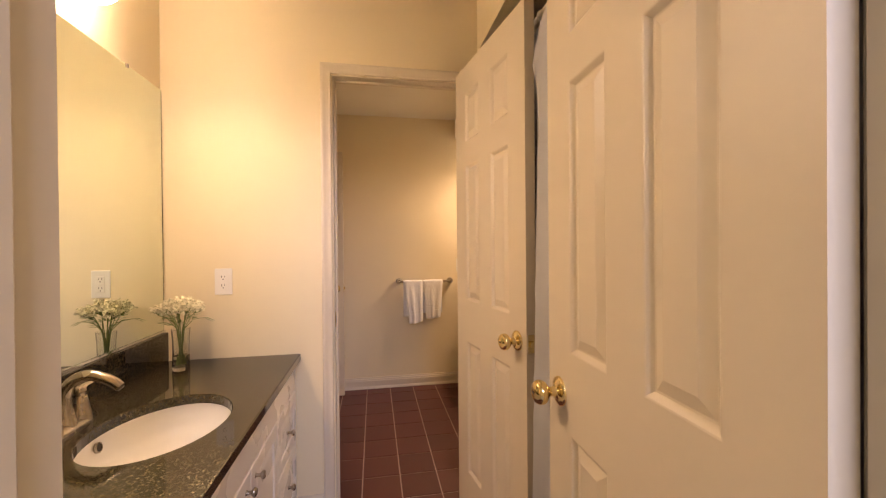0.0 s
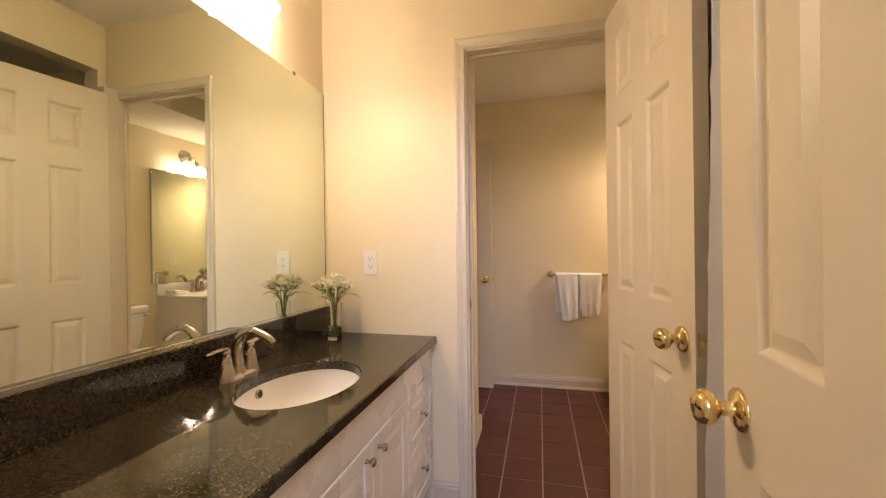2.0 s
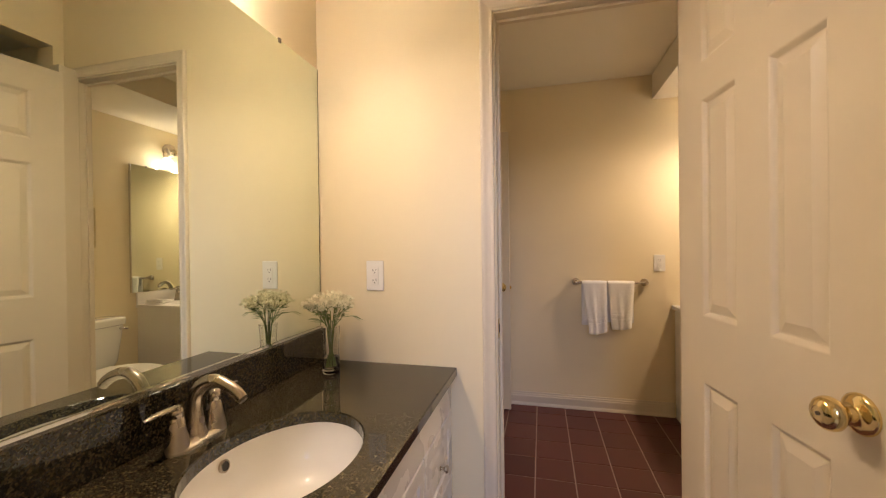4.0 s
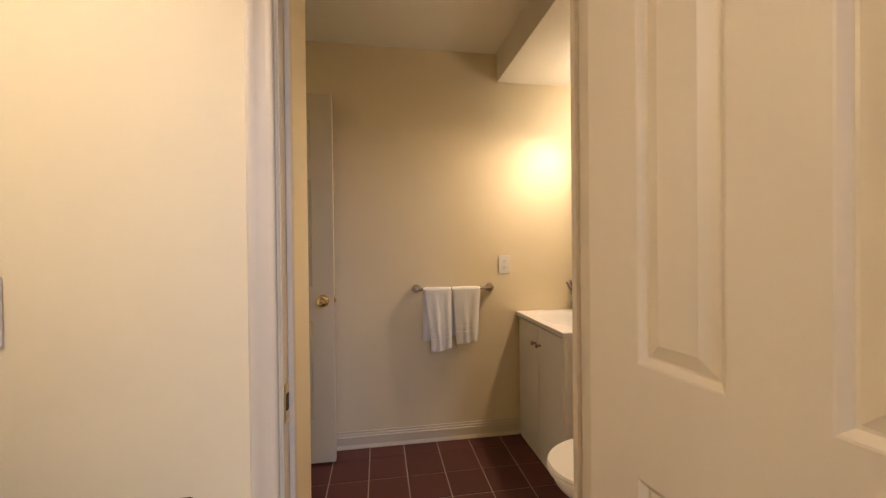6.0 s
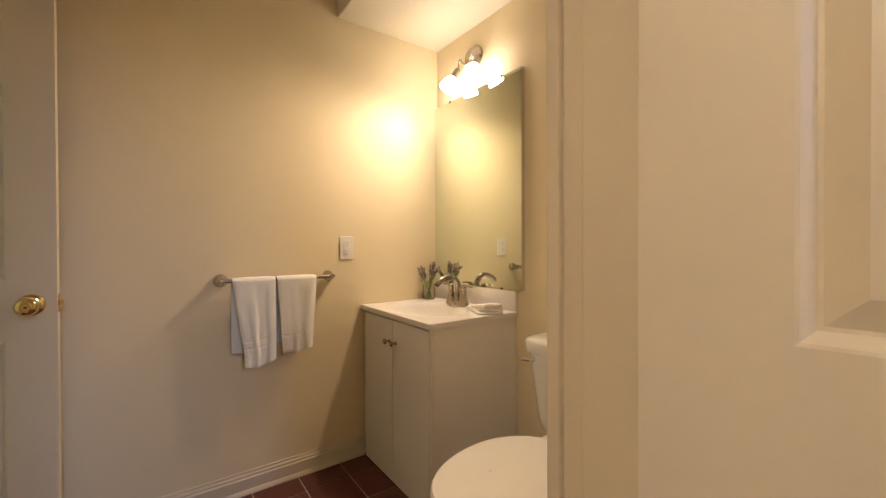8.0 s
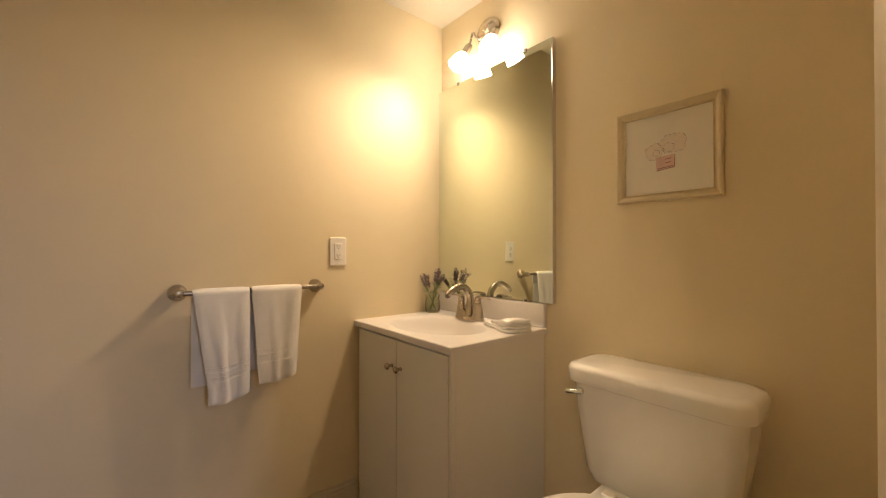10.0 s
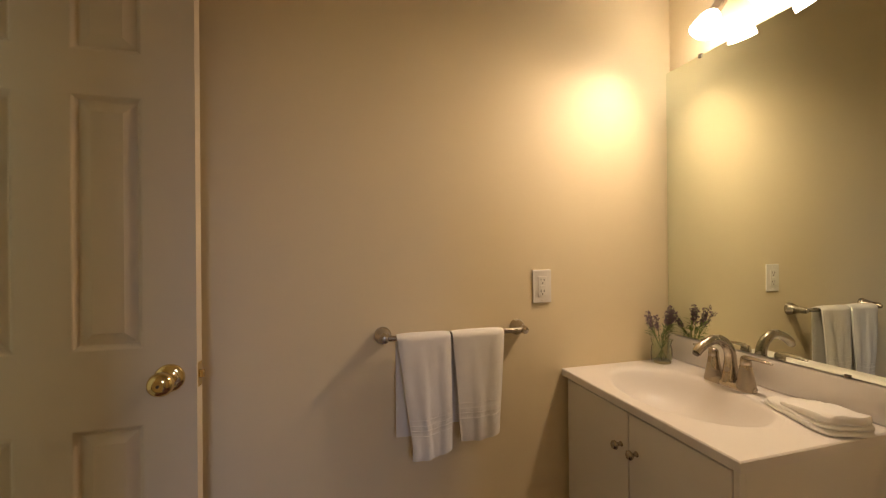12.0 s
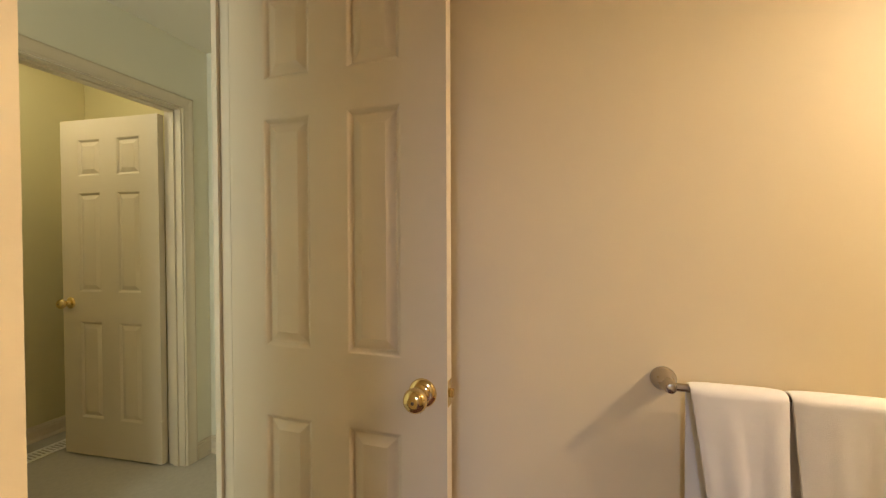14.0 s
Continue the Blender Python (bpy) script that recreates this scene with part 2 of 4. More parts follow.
structure("ceiling_tub", boxes((XT + 0.10, XR, YE, YA, 2.24, 2.29)), CEIL, "flat white painted ceiling over the tub", "ceiling")
structure("ceiling_toilet_room", boxes((XM, XR, YA + WA, YF, C2, C2 + 0.05)), CEIL, "flat white painted ceiling over the toilet room", "ceiling")
structure("bulkhead", boxes((XS, XR, YA + WA, YF, ZS, C2)), CEIL, "boxed white bulkhead along the ceiling over toilet and sink", "bulkhead")
structure("subfloor", boxes((XM, XR, YE - WT, YF, -0.06, -0.003)), GROUT, "brown grout bed between the clay floor tiles", "floor")

# hall and closet beyond
structure("floor_hall", boxes((-2.75, XM - WM, 1.2, 4.9, -0.06, 0.0), (XM - WM, XM, 3.17, 3.80, -0.06, -0.0005)), CARPET, "beige cut-pile carpet in the hall", "floor")
structure("wall_hall_opposite", boxes((XO, HX, 1.2, 3.815, -0.05, TOP), (XO, HX, 3.815, 4.552, HEAD - 0.050, TOP), (XO, HX, 4.552, 4.72, -0.05, TOP)),
          HALLPAINT, "pale painted hall wall with a closet doorway", "wall")
structure("wall_hall_end", boxes((XO, XM - WM, 4.72, 4.83, -0.05, TOP)), HALLPAINT, "pale painted end wall of the hall", "wall")
# Unseen closing wall; its opening is added to hold the hall fill lamp.
structure("wall_hall_near", boxes((HX, -1.40, 1.1, 1.2, -0.05, TOP), (-0.60, XM - WM, 1.1, 1.2, -0.05, TOP), (-1.40, -0.60, 1.1, 1.2, -0.05, 0.9), (-1.40, -0.60, 1.1, 1.2, 2.1, TOP)),
          HALLPAINT, "unseen pale painted hall wall with an opening added for fill light", "wall")
structure("ceiling_hall", boxes((HX, XM - WM, 1.2, 4.72, CH, CH + 0.05)), CEIL, "flat white painted hall ceiling", "ceiling")
structure("wall_closet", boxes((-2.80, -2.69, 3.30, 4.90, -0.05, TOP), (-2.69, XO, 4.79, 4.90, -0.05, TOP), (-2.69, XO, 3.30, 3.40, -0.05, TOP)),
          YELLOW, "warm yellow painted closet walls", "wall")
structure("ceiling_closet", boxes((-2.69, XO, 3.40, 4.79, 2.42, 2.47)), CEIL, "flat white painted closet ceiling", "ceiling")
# unseen bedroom behind the start, closed by plain walls
structure("floor_bedroom", boxes((-1.4, 2.8, -1.7, YE - WT, -0.06, -0.001)), CARPET, "beige cut-pile carpet of the room before the doorway", "floor")
HB = 3.35                       # its ceiling, raised so the added high window throws daylight low
structure("wall_bedroom", boxes((-1.5, -1.4, -1.7, 0.62, -0.05, HB), (2.8, 2.9, -1.7, 0.62, -0.05, HB), (-1.4, 0.40, -1.8, -1.7, -0.05, HB), (1.50, 2.8, -1.8, -1.7, -0.05, HB),
                                (0.40, 1.50, -1.8, -1.7, -0.05, 2.02), (0.40, 1.50, -1.8, -1.7, 3.08, HB), (-1.4, XM - WM, 0.52, 0.62, -0.05, HB), (XR + WT, 2.8, 0.52, 0.62, -0.05, HB),
                                (XM - WM, XR + WT, 0.52, 0.62, TOP, HB)),
          PAINT, "unseen cream walls before the doorway, with a high window opening added", "wall")
structure("ceiling_bedroom", boxes((-1.4, 2.8, -1.7, YE - WT, HB, HB + 0.05)), CEIL, "unseen flat white ceiling before the doorway, raised above the added window", "ceiling")


# ---- trim ----
def casing_profile(w):
    return [(0, 0), (0, 0.0085), (0.002, 0.0105), (0.007, 0.0112), (0.011, 0.0105), (0.014, 0.0102), (w * 0.5, 0.0122), (w - 0.017, 0.0142), (w - 0.012, 0.0162), (w - 0.006, 0.0170), (w - 0.002, 0.0162), (w, 0.014), (w, 0)]


def casing(name, origin, across, out, width, height, parent_label, w=0.047):
    """A moulded casing round an opening: origin at its bottom corner, across along the wall, out away from it."""
    o, a, n = Vector(origin), Vector(across), Vector(out)
    z = Vector((0, 0, 1))
    rv = 0.004
    grp = thing(name, Matrix(), parent_label, "door casing", "", "structure")
    pr = casing_profile(w)
    for side in range(3):
        bm = bmesh.new()
        rings = []
        if side < 2:
            base = o + a * (-rv if side == 0 else width + rv)
            sgn = -1 if side == 0 else 1
            rings.append([base + a * sgn * u + n * v for u, v in pr])
            rings.append([base + a * sgn * u + n * v + z * (height + rv + u) for u, v in pr])
        else:
            rings.append([o + a * (-rv - u) + n * v + z * (height + rv + u) for u, v in pr])
            rings.append([o + a * (width + rv + u) + n * v + z * (height + rv + u) for u, v in pr])
        loft(bm, rings)
        part("casing_leg" if side < 2 else "casing_head", bm, WHITE, grp, "", True)
    return grp


def jamb(name, x0, x1, y0, y1, height, along, stop_at, label):
    """Jamb lining with a stop strip. along: the axis across the opening."""
    t, s = 0.004, 0.011
    grp = thing(name, Matrix(), label, "door frame", "", "structure")
    e = 0.002
    if along == "x":
        part("jamb_leg", boxes((x0 - 0.001, x0 + t, y0 - e, y1 + e, 0, height), bevel=0.001), WHITE, grp)
        part("jamb_leg", boxes((x1 - t, x1 + 0.001, y0 - e, y1 + e, 0, height), bevel=0.001), WHITE, grp)
        part("jamb_head", boxes((x0 + t, x1 - t, y0 - e, y1 + e, height - t, height + 0.001)), WHITE, grp)
        a, b = stop_at
        part("door_stop", boxes((x0 + t, x0 + t + s, a, b, 0, height - t - s), bevel=0.002), WHITE, grp)
        part("door_stop", boxes((x1 - t - s, x1 - t, a, b, 0, height - t - s), bevel=0.002), WHITE, grp)
        part("door_stop", boxes((x0 + t, x1 - t, a, b, height - t - s, height - t), bevel=0.002), WHITE, grp)
    else:
        part("jamb_leg", boxes((x0 - e, x1 + e, y0 - 0.001, y0 + t, 0, height), bevel=0.001), WHITE, grp)
        part("jamb_leg", boxes((x0 - e, x1 + e, y1 - t, y1 + 0.001, 0, height), bevel=0.001), WHITE, grp)
        part("jamb_head", boxes((x0 - e, x1 + e, y0 + t, y1 - t, height - t, height + 0.001)), WHITE, grp)
        a, b = stop_at
        part("door_stop", boxes((a, b, y0 + t, y0 + t + s, 0, height - t - s), bevel=0.002), WHITE, grp)
        part("door_stop", boxes((a, b, y1 - t - s, y1 - t, 0, height - t - s), bevel=0.002), WHITE, grp)
        part("door_stop", boxes((a, b, y0 + t, y1 - t, height - t - s, height - t), bevel=0.002), WHITE, grp)
    return grp


W0 = JR - JL
casing("trim_between_vanity_side", (JL, YA, 0), (1, 0, 0), (0, -1, 0), W0, HEAD, "white moulded casing round the inner doorway")
casing("trim_between_toilet_side", (JL, YA + WA, 0), (1, 0, 0), (0, 1, 0), W0, HEAD, "white moulded casing on the far side of the inner doorway")
casing("trim_entry_inside", (JLE, YE, 0), (1, 0, 0), (0, 1, 0), JE - JLE, HEAD, "white moulded casing round the entry doorway")
casing("trim_entry_outside", (JLE, YE - WT, 0), (1, 0, 0), (0, -1, 0), JE - JLE, HEAD, "white moulded casing outside the entry doorway")
casing("trim_hall_doorway", (XM, 3.170, 0), (0, 1, 0), (1, 0, 0), 0.63, HEAD, "white moulded casing round the hall doorway")
casing("trim_hall_doorway_outside", (XM - WM, 3.170, 0), (0, 1, 0), (-1, 0, 0), 0.63, HEAD, "white moulded casing on the hall side of the doorway")
casing("trim_closet_doorway", (HX, 3.815, 0), (0, 1, 0), (1, 0, 0), 0.737, HEAD - 0.050, "white moulded casing round the closet doorway", 0.06)
frame_between = jamb("door_frame_between", JL, JR, YA, YA + WA, HEAD, "x", (YA + 0.038, YA + 0.058), "white painted door frame with stops and strike plate")
jamb("door_frame_entry", JLE, JE, YE - WT, YE, HEAD, "x", (YE - 0.075, YE - 0.042), "white painted entry door frame with stops")
jamb("door_frame_hall", XM - WM, XM, 3.170, 3.800, HEAD, "y", (XM - 0.050, XM - 0.030), "white painted hall door frame with stops")
jamb("door_frame_closet", XO, HX, 3.815, 4.552, HEAD - 0.050, "y", (XO + 0.042, XO + 0.075), "white painted closet door frame with stops")
part("hinge_jamb", boxes((0.901, 0.962, 2.236, YA - 0.0005, 0, HEAD + 0.04), bevel=0.003), WHITE, frame_between, "deep white hinge jamb")
# strike plate in the inner frame
strike = boxes((JL + 0.004, JL + 0.0065, YA + 0.004, YA + 0.036, 0.865, 0.935), bevel=0.001)
part("strike_plate", strike, BRASS, frame_between, "worn brass strike plate")
part("strike_hole", boxes((JL + 0.006, JL + 0.0075, YA + 0.012, YA + 0.026, 0.885, 0.915)), SLOT, frame_between, "dark latch hole")


def baseboard(name, p, q, out, height, label):
    a, b, n = Vector((*p, 0)), Vector((*q, 0)), Vector((*out, 0))
    pr = [(0, 0), (0.019, 0), (0.019, 0.006), (0.015, 0.018), (0.013, 0.022), (0.013, height - 0.030), (0.010, height - 0.024), (0.010, height - 0.016), (0.006, height - 0.010), (0.005, height), (0, height)]
    bm = bmesh.new()
    loft(bm, [[o + n * u + Vector((0, 0, v)) for u, v in pr] for o in (a, b)])
    return structure(name, bm, WHITE, label, "baseboard")


BH = 0.098
baseboard("baseboard_towel_wall", (XM + 0.002, YF), (1.345, YF), (0, -1), BH, "white moulded baseboard under the towel bar")
baseboard("baseboard_boxed_corner", (XB, YA + WA + 0.02), (XB, YB), (1, 0), BH, "white moulded baseboard by the doorway")
baseboard("baseboard_boxed_corner_return", (XM + 0.02, YB), (XB + 0.019, YB), (0, 1), BH, "white moulded baseboard on the boxed corner")
baseboard("baseboard_toilet_wall", (XR, YA + WA), (XR, 3.27), (-1, 0), BH, "white moulded baseboard behind the toilet")
baseboard("baseboard_between_left", (0.135, YA), (JL - 0.052, YA), (0, -1), BH, "white moulded baseboard beside the vanity")
baseboard("baseboard_closet", (-2.69, 3.40), (-2.69, 4.79), (1, 0), BH, "white moulded baseboard in the closet")
baseboard("baseboard_closet_end", (-2.69, 4.79), (XO, 4.79), (0, -1), BH, "white moulded baseboard on the closet end wall")
baseboard("baseboard_hall_end", (HX, 4.72), (XM - WM, 4.72), (0, -1), BH, "white moulded baseboard at the hall end")
baseboard("baseboard_hall", (HX, 4.62), (HX, 4.72), (1, 0), BH, "white moulded baseboard beside the closet doorway")


# ---- doors ----
def rect_ring(x0, x1, z0, z1, y):
    return [(x0, y, z0), (x1, y, z0), (x1, y, z1), (x0, y, z1)]


def knob_parts(parent, x, z, y, sgn):
    """Rosette, neck and ball on a leaf face at y, pointing to sgn along y."""
    m = Matrix.Translation((x, y, z)) @ Matrix.Rotation(radians(-90 * sgn), 4, "X")
    bm = bmesh.new()
    lathe(bm, [(0.0335, 0), (0.0335, 0.003), (0.030, 0.0065), (0.022, 0.009), (0.014, 0.0105), (0.012, 0.013)], m, 28)
    rosette = part("rosette", bm, BRASS, parent, "polished brass rosette", True)
    bm = bmesh.new()
    lathe(bm, [(0.0125, 0.010), (0.011, 0.020), (0.0105, 0.027), (0.014, 0.031), (0.0225, 0.036), (0.0272, 0.043), (0.0278, 0.050), (0.0255, 0.057), (0.020, 0.0625), (0.012, 0.065), (0.0115, 0.0642), (0.004, 0.0645)], m, 28)
    part("knob", bm, BRASS, parent, "polished brass door knob", True)
    bm = bmesh.new()
    lathe(bm, [(0.0035, 0.0640), (0.0035, 0.0662), (0.0025, 0.0668)], m, 10)
    part("privacy_pin", bm, RUBBER, parent)
    return rosette


def door(name, m, width, height, label, thick=0.035, knob_z=0.886, back_knob=True, drop=0.0):
    """A six-panel leaf. Local x runs from the hinge to the free edge, y through it (0 to thick), z up."""
    d = thing(name, m, label, "door", "", "structure")
    st, mid = 0.182 * width, 0.171 * width
    pw = (width - 2 * st - mid) / 2
    xs = [(st, st + pw), (st + pw + mid, st + 2 * pw + mid)]
    k = height / 2.015
    zs = [(0.225 * k, 0.807 * k - drop), (0.987 * k - drop, 1.580 * k - drop), (1.680 * k - drop, 1.898 * k - drop)]
    bm = bmesh.new()
    cols = [0, *xs[0], *xs[1], width]
    rows = [0, *zs[0], *zs[1], *zs[2], height]
    for i in range(5):
        for j in range(7):
            if i in (1, 3) and j in (1, 3, 5):
                continue
            for y in (0, thick):
                c = [(cols[i], y, rows[j]), (cols[i + 1], y, rows[j]), (cols[i + 1], y, rows[j + 1]), (cols[i], y, rows[j + 1])]
                bm.faces.new([bm.verts.new(p) for p in (c if y == 0 else c[::-1])])
    loft(bm, [rect_ring(0, width, 0, height, y) for y in (0, thick)], cap=False)
    bmesh.ops.remove_doubles(bm, verts=bm.verts, dist=1e-5)
    part("leaf", bm, WHITE, d)
    for x0, x1 in xs:
        for z0, z1 in zs:
            bm = bmesh.new()
            for y, s in ((0, 1), (thick, -1)):
                steps = [(0, 0), (0.003, 0.0008), (0.007, 0.0035), (0.010, 0.0070), (0.0125, 0.0092), (0.016, 0.0096), (0.019, 0.0086), (0.039, 0.0014)]
                loft(bm, [rect_ring(x0 + u, x1 - u, z0 + u, z1 - u, y + s * v) for u, v in steps], cap=False)
                bm.faces.new([bm.verts.new(p) for p in rect_ring(x0 + 0.039, x1 - 0.039, z0 + 0.039, z1 - 0.039, y + s * 0.0014)])
            bmesh.ops.remove_doubles(bm, verts=bm.verts, dist=1e-5)
            part("door_panel", bm, WHITE, d, "", True).data.set_sharp_from_angle(angle=radians(17))
    knob_parts(d, width - 0.058, knob_z, 0.0, -1)
    if back_knob:
        knob_parts(d, width - 0.058, knob_z, thick, 1)
    part("latch_plate", boxes((width, width + 0.0015, 0.006, 0.030, knob_z - 0.030, knob_z + 0.030), bevel=0.0005), BRASS, d, "worn brass latch plate")
    part("latch_bolt", boxes((width + 0.001, width + 0.011, 0.011, 0.025, knob_z - 0.009, knob_z + 0.009), bevel=0.002), BRASS, d)
    for z in (0.20, 1.80):
        bm = bmesh.new()
        lathe(bm, [(0.0055, z - 0.045), (0.0055, z + 0.045)], Matrix.Translation((-0.004, thick + 0.004, 0)), 12)
        box(bm, -0.0018, 0.0, thick - 0.032, thick, z - 0.045, z + 0.045)
        part("hinge", bm, WHITE, d, "painted butt hinge")
    return d


def swing(px, py, angle, thick=0.035):
    """Leaf pose: pivot at (px, py); the knuckle side is local y = thick; angle of local x from world x."""
    return pose(px, py, 0.012, 0, 0, angle) @ Matrix.Translation((0.004, -thick - 0.002, 0))


# inner door swings back into the vanity room, past square
door("door_inner", Matrix.Translation((0.872, 2.235, 0.012)) @ Matrix.Rotation(radians(-81.2), 4, "Z"), 0.612, 2.015,
     "white six-panel inner door with brass knob, standing open", knob_z=0.908, back_knob=False)
# entry door, against the tub side
door("door_entry", Matrix.Translation((JE - 0.001, YE + 0.004, 0.012)) @ Matrix.Rotation(radians(88.0), 4, "Z") @ Matrix.Translation((0.003, 0.0025, 0)), 0.612, 2.015,
     "white six-panel entry door with brass knobs, standing open")
door("door_hall", Matrix.Translation((XM + 0.006, 3.800, 0.012)) @ Matrix.Rotation(radians(-0.5), 4, "Z") @ Matrix.Translation((0.032, -0.0375, 0)), 0.610, 2.015,
     "white six-panel hall door folded back against the wall", drop=0.026)
door("door_closet", Matrix.Translation((XO - 0.004, 4.548, 0.012)) @ Matrix.Rotation(radians(185.0), 4, "Z") @ Matrix.Translation((0.003, 0.0025, 0)), 0.690, 1.945,
     "white six-panel closet door with brass knob, standing open")


# ---- vanity room ----
def plank(parent, name, x0, x1, y0, y1, z0, z1, mat=CABINET, bevel=0.002, label=""):
    return part(name, boxes((x0, x1, y0, y1, z0, z1), bevel=bevel), mat, parent, label)


def raised_front(parent, name, y0, y1, z0, z1, x, step, mat=CABINET):
    """A cabinet front in the plane x, facing step along x, with a routed raised field."""
    bm = bmesh.new()

    def ring(u, d):
        return [(x + d * step, y0 + u, z0 + u), (x + d * step, y1 - u, z0 + u), (x + d * step, y1 - u, z1 - u), (x + d * step, y0 + u, z1 - u)]
    lim = min(y1 - y0, z1 - z0) / 2
    u = min(0.045, lim * 0.4)
    steps = [(0, -0.018), (0, -0.003), (0.003, 0), (u, 0), (u + 0.004, -0.005), (u + 0.010, -0.006), (u + 0.026, -0.0015), (u + 0.030, -0.001)]
    loft(bm, [ring(a, b) for a, b in steps])
    return part(name, bm, mat, parent)


def nickel_knob(parent, place, step, r=0.013):
    bm = bmesh.new()
    m = Matrix.Translation(place) @ Matrix.Rotation(radians(90 * step), 4, "Y")
    lathe(bm, [(0.008, 0), (0.0055, 0.003), (0.005, 0.012), (0.009, 0.016), (r, 0.020), (r, 0.024), (0.009, 0.028), (0.003, 0.029)], m, 18)
    return part("cabinet_knob", bm, NICKEL, parent, "brushed nickel knob", True)


ZC1 = 0.753
XC1 = 0.153
SX, SY, SA, SB = -0.095, 1.652, 0.165, 0.213
van = thing("vanity_cabinet", Matrix(), "white lacquered vanity cabinet with raised-panel doors and drawers", "vanity cabinet")
xf = XC1 - 0.022
plank(van, "carcass_back", XM + 0.002, XM + 0.014, YE + 0.004, YA - 0.004, 0.0, ZC1 - 0.03)
plank(van, "side_panel", XM + 0.014, xf - 0.018, YA - 0.022, YA - 0.004, 0.0, ZC1 - 0.03)
plank(van, "side_panel", XM + 0.014, xf - 0.018, YE + 0.004, YE + 0.022, 0.0, ZC1 - 0.03)
plank(van, "toe_kick", xf - 0.075, xf - 0.06, YE + 0.022, YA - 0.022, 0.0, 0.10)
plank(van, "bottom_panel", XM + 0.014, xf - 0.018, YE + 0.022, YA - 0.022, 0.10, 0.118)
plank(van, "face_frame", xf - 0.036, xf - 0.019, YE + 0.022, YA - 0.022, 0.118, ZC1 - 0.03)
plank(van, "false_front", xf - 0.018, xf, YE + 0.006, YA - 0.006, 0.600, ZC1 - 0.034, bevel=0.003)
d0 = 1.972
for y0, y1 in ((d0 + 0.002, YA - 0.006), (0.985, 1.348)):
    for a, b, k in ((0.105, 0.362, 0.245), (0.367, 0.594, 0.472)):
        dr = raised_front(van, "drawer_front", y0, y1, a, b, xf, 1)
        nickel_knob(dr, (xf, (y0 + y1) / 2, k), 1)
raised_front(van, "filler_panel", 0.741, 0.981, 0.105, 0.594, xf, 1)
for a, b, k in ((1.350, 1.659, 1.618), (1.661, 1.970, 1.704)):
    df = raised_front(van, "cabinet_door", a + 0.001, b - 0.001, 0.105, 0.594, xf, 1)
    nickel_knob(df, (xf, k, 0.552), 1)


def counter_with_hole(x0, x1, y0, y1, z0, z1, cx, cy, a, b, n=48, edge=0.004):
    """A slab with an oval hole, eased at its front edge."""
    bm = bmesh.new()
    def sq(i, e=0.0):
        t = 2 * math.pi * i / n
        c, s = math.cos(t), math.sin(t)
        hx = (x1 - e - cx) if c > 0 else (cx - x0 - e)
        hy = (y1 - e - cy) if s > 0 else (cy - y0 - e)
        k = min(hx / abs(c) if abs(c) > 1e-9 else 1e9, hy / abs(s) if abs(s) > 1e-9 else 1e9)
        return cx + k * c, cy + k * s
    def ov(i, g=0.0):
        t = 2 * math.pi * i / n
        return cx + (a + g) * math.cos(t), cy + (b + g) * math.sin(t)
    def corner_ring(e):
        ring = [list(sq(i, e)) for i in range(n)]
        for px, py in ((x0 + e, y0 + e), (x1 - e, y0 + e), (x1 - e, y1 - e), (x0 + e, y1 - e)):
            j = min(range(n), key=lambda q: (ring[q][0] - px) ** 2 + (ring[q][1] - py) ** 2)
            ring[j] = [px, py]
        return ring
    o0, o1 = corner_ring(0), corner_ring(edge)
    rings = [[(*ov(i), z0) for i in range(n)], [(*ov(i), z1 - 0.003) for i in range(n)], [(*ov(i, 0.003), z1) for i in range(n)], [(*p, z1) for p in o1], [(*p, z1 - edge) for p in o0], [(*p, z0) for p in o0], [(*ov(i), z0) for i in range(n)]]
    loft(bm, rings, cap=False)
    bmesh.ops.remove_doubles(bm, verts=bm.verts, dist=1e-5)
    return bm


top1 = thing("granite_countertop", Matrix(), "polished dark green-brown granite countertop with oval sink cutout and backsplash", "countertop")
part("slab", counter_with_hole(XM + 0.002, XC1, YE + 0.003, YA - 0.003, ZC1 - 0.03, ZC1, SX, SY, SA, SB), GRANITE, top1)
part("backsplash", boxes((XM + 0.002, XM + 0.022, YE + 0.003, YA - 0.003, ZC1 + 0.0005, 0.876), bevel=0.002), GRANITE, top1)


def bowl(cx, cy, a, b, z, depth, n=48, wall=0.012, lip=0.012):
    bm = bmesh.new()
    prof = [(1 + lip / a, 0), (1.0, 0), (0.985, -0.15), (0.95, -0.40), (0.86, -0.68), (0.68, -0.87), (0.42, -0.97), (0.12, -1.0)]
    def ring(k, h, g=0.0):
        return [(cx + (a * k + g) * math.cos(2 * math.pi * i / n), cy + (b * k + g) * math.sin(2 * math.pi * i / n), z + h) for i in range(n)]
    rings = [ring(k, h * depth) for k, h in prof]
    rings += [ring(k, h * depth - wall, 0.008) for k, h in prof[::-1]]
    loft(bm, rings, cap=False)
    bm.faces.new([bm.verts.new(p) for p in ring(0.12, -depth)])
    return bm


sink1 = thing("undermount_sink", Matrix(), "white oval porcelain undermount sink with nickel drain", "sink")
part("basin", bowl(SX, SY, SA + 0.004, SB + 0.004, ZC1 - 0.031, 0.15), PORCELAIN, sink1, "", True)
bm = bmesh.new()
lathe(bm, [(0.022, 0), (0.022, 0.004), (0.014, 0.005), (0.012, 0.002)], Matrix.Translation((SX, SY, ZC1 - 0.181)), 20)
part("drain", bm, NICKEL, sink1, "nickel drain ring", True)
mo = Matrix.Translation((SX - SA * 0.985, SY + 0.008, ZC1 - 0.031 - 0.026)) @ Matrix.Rotation(radians(80), 4, "Y")
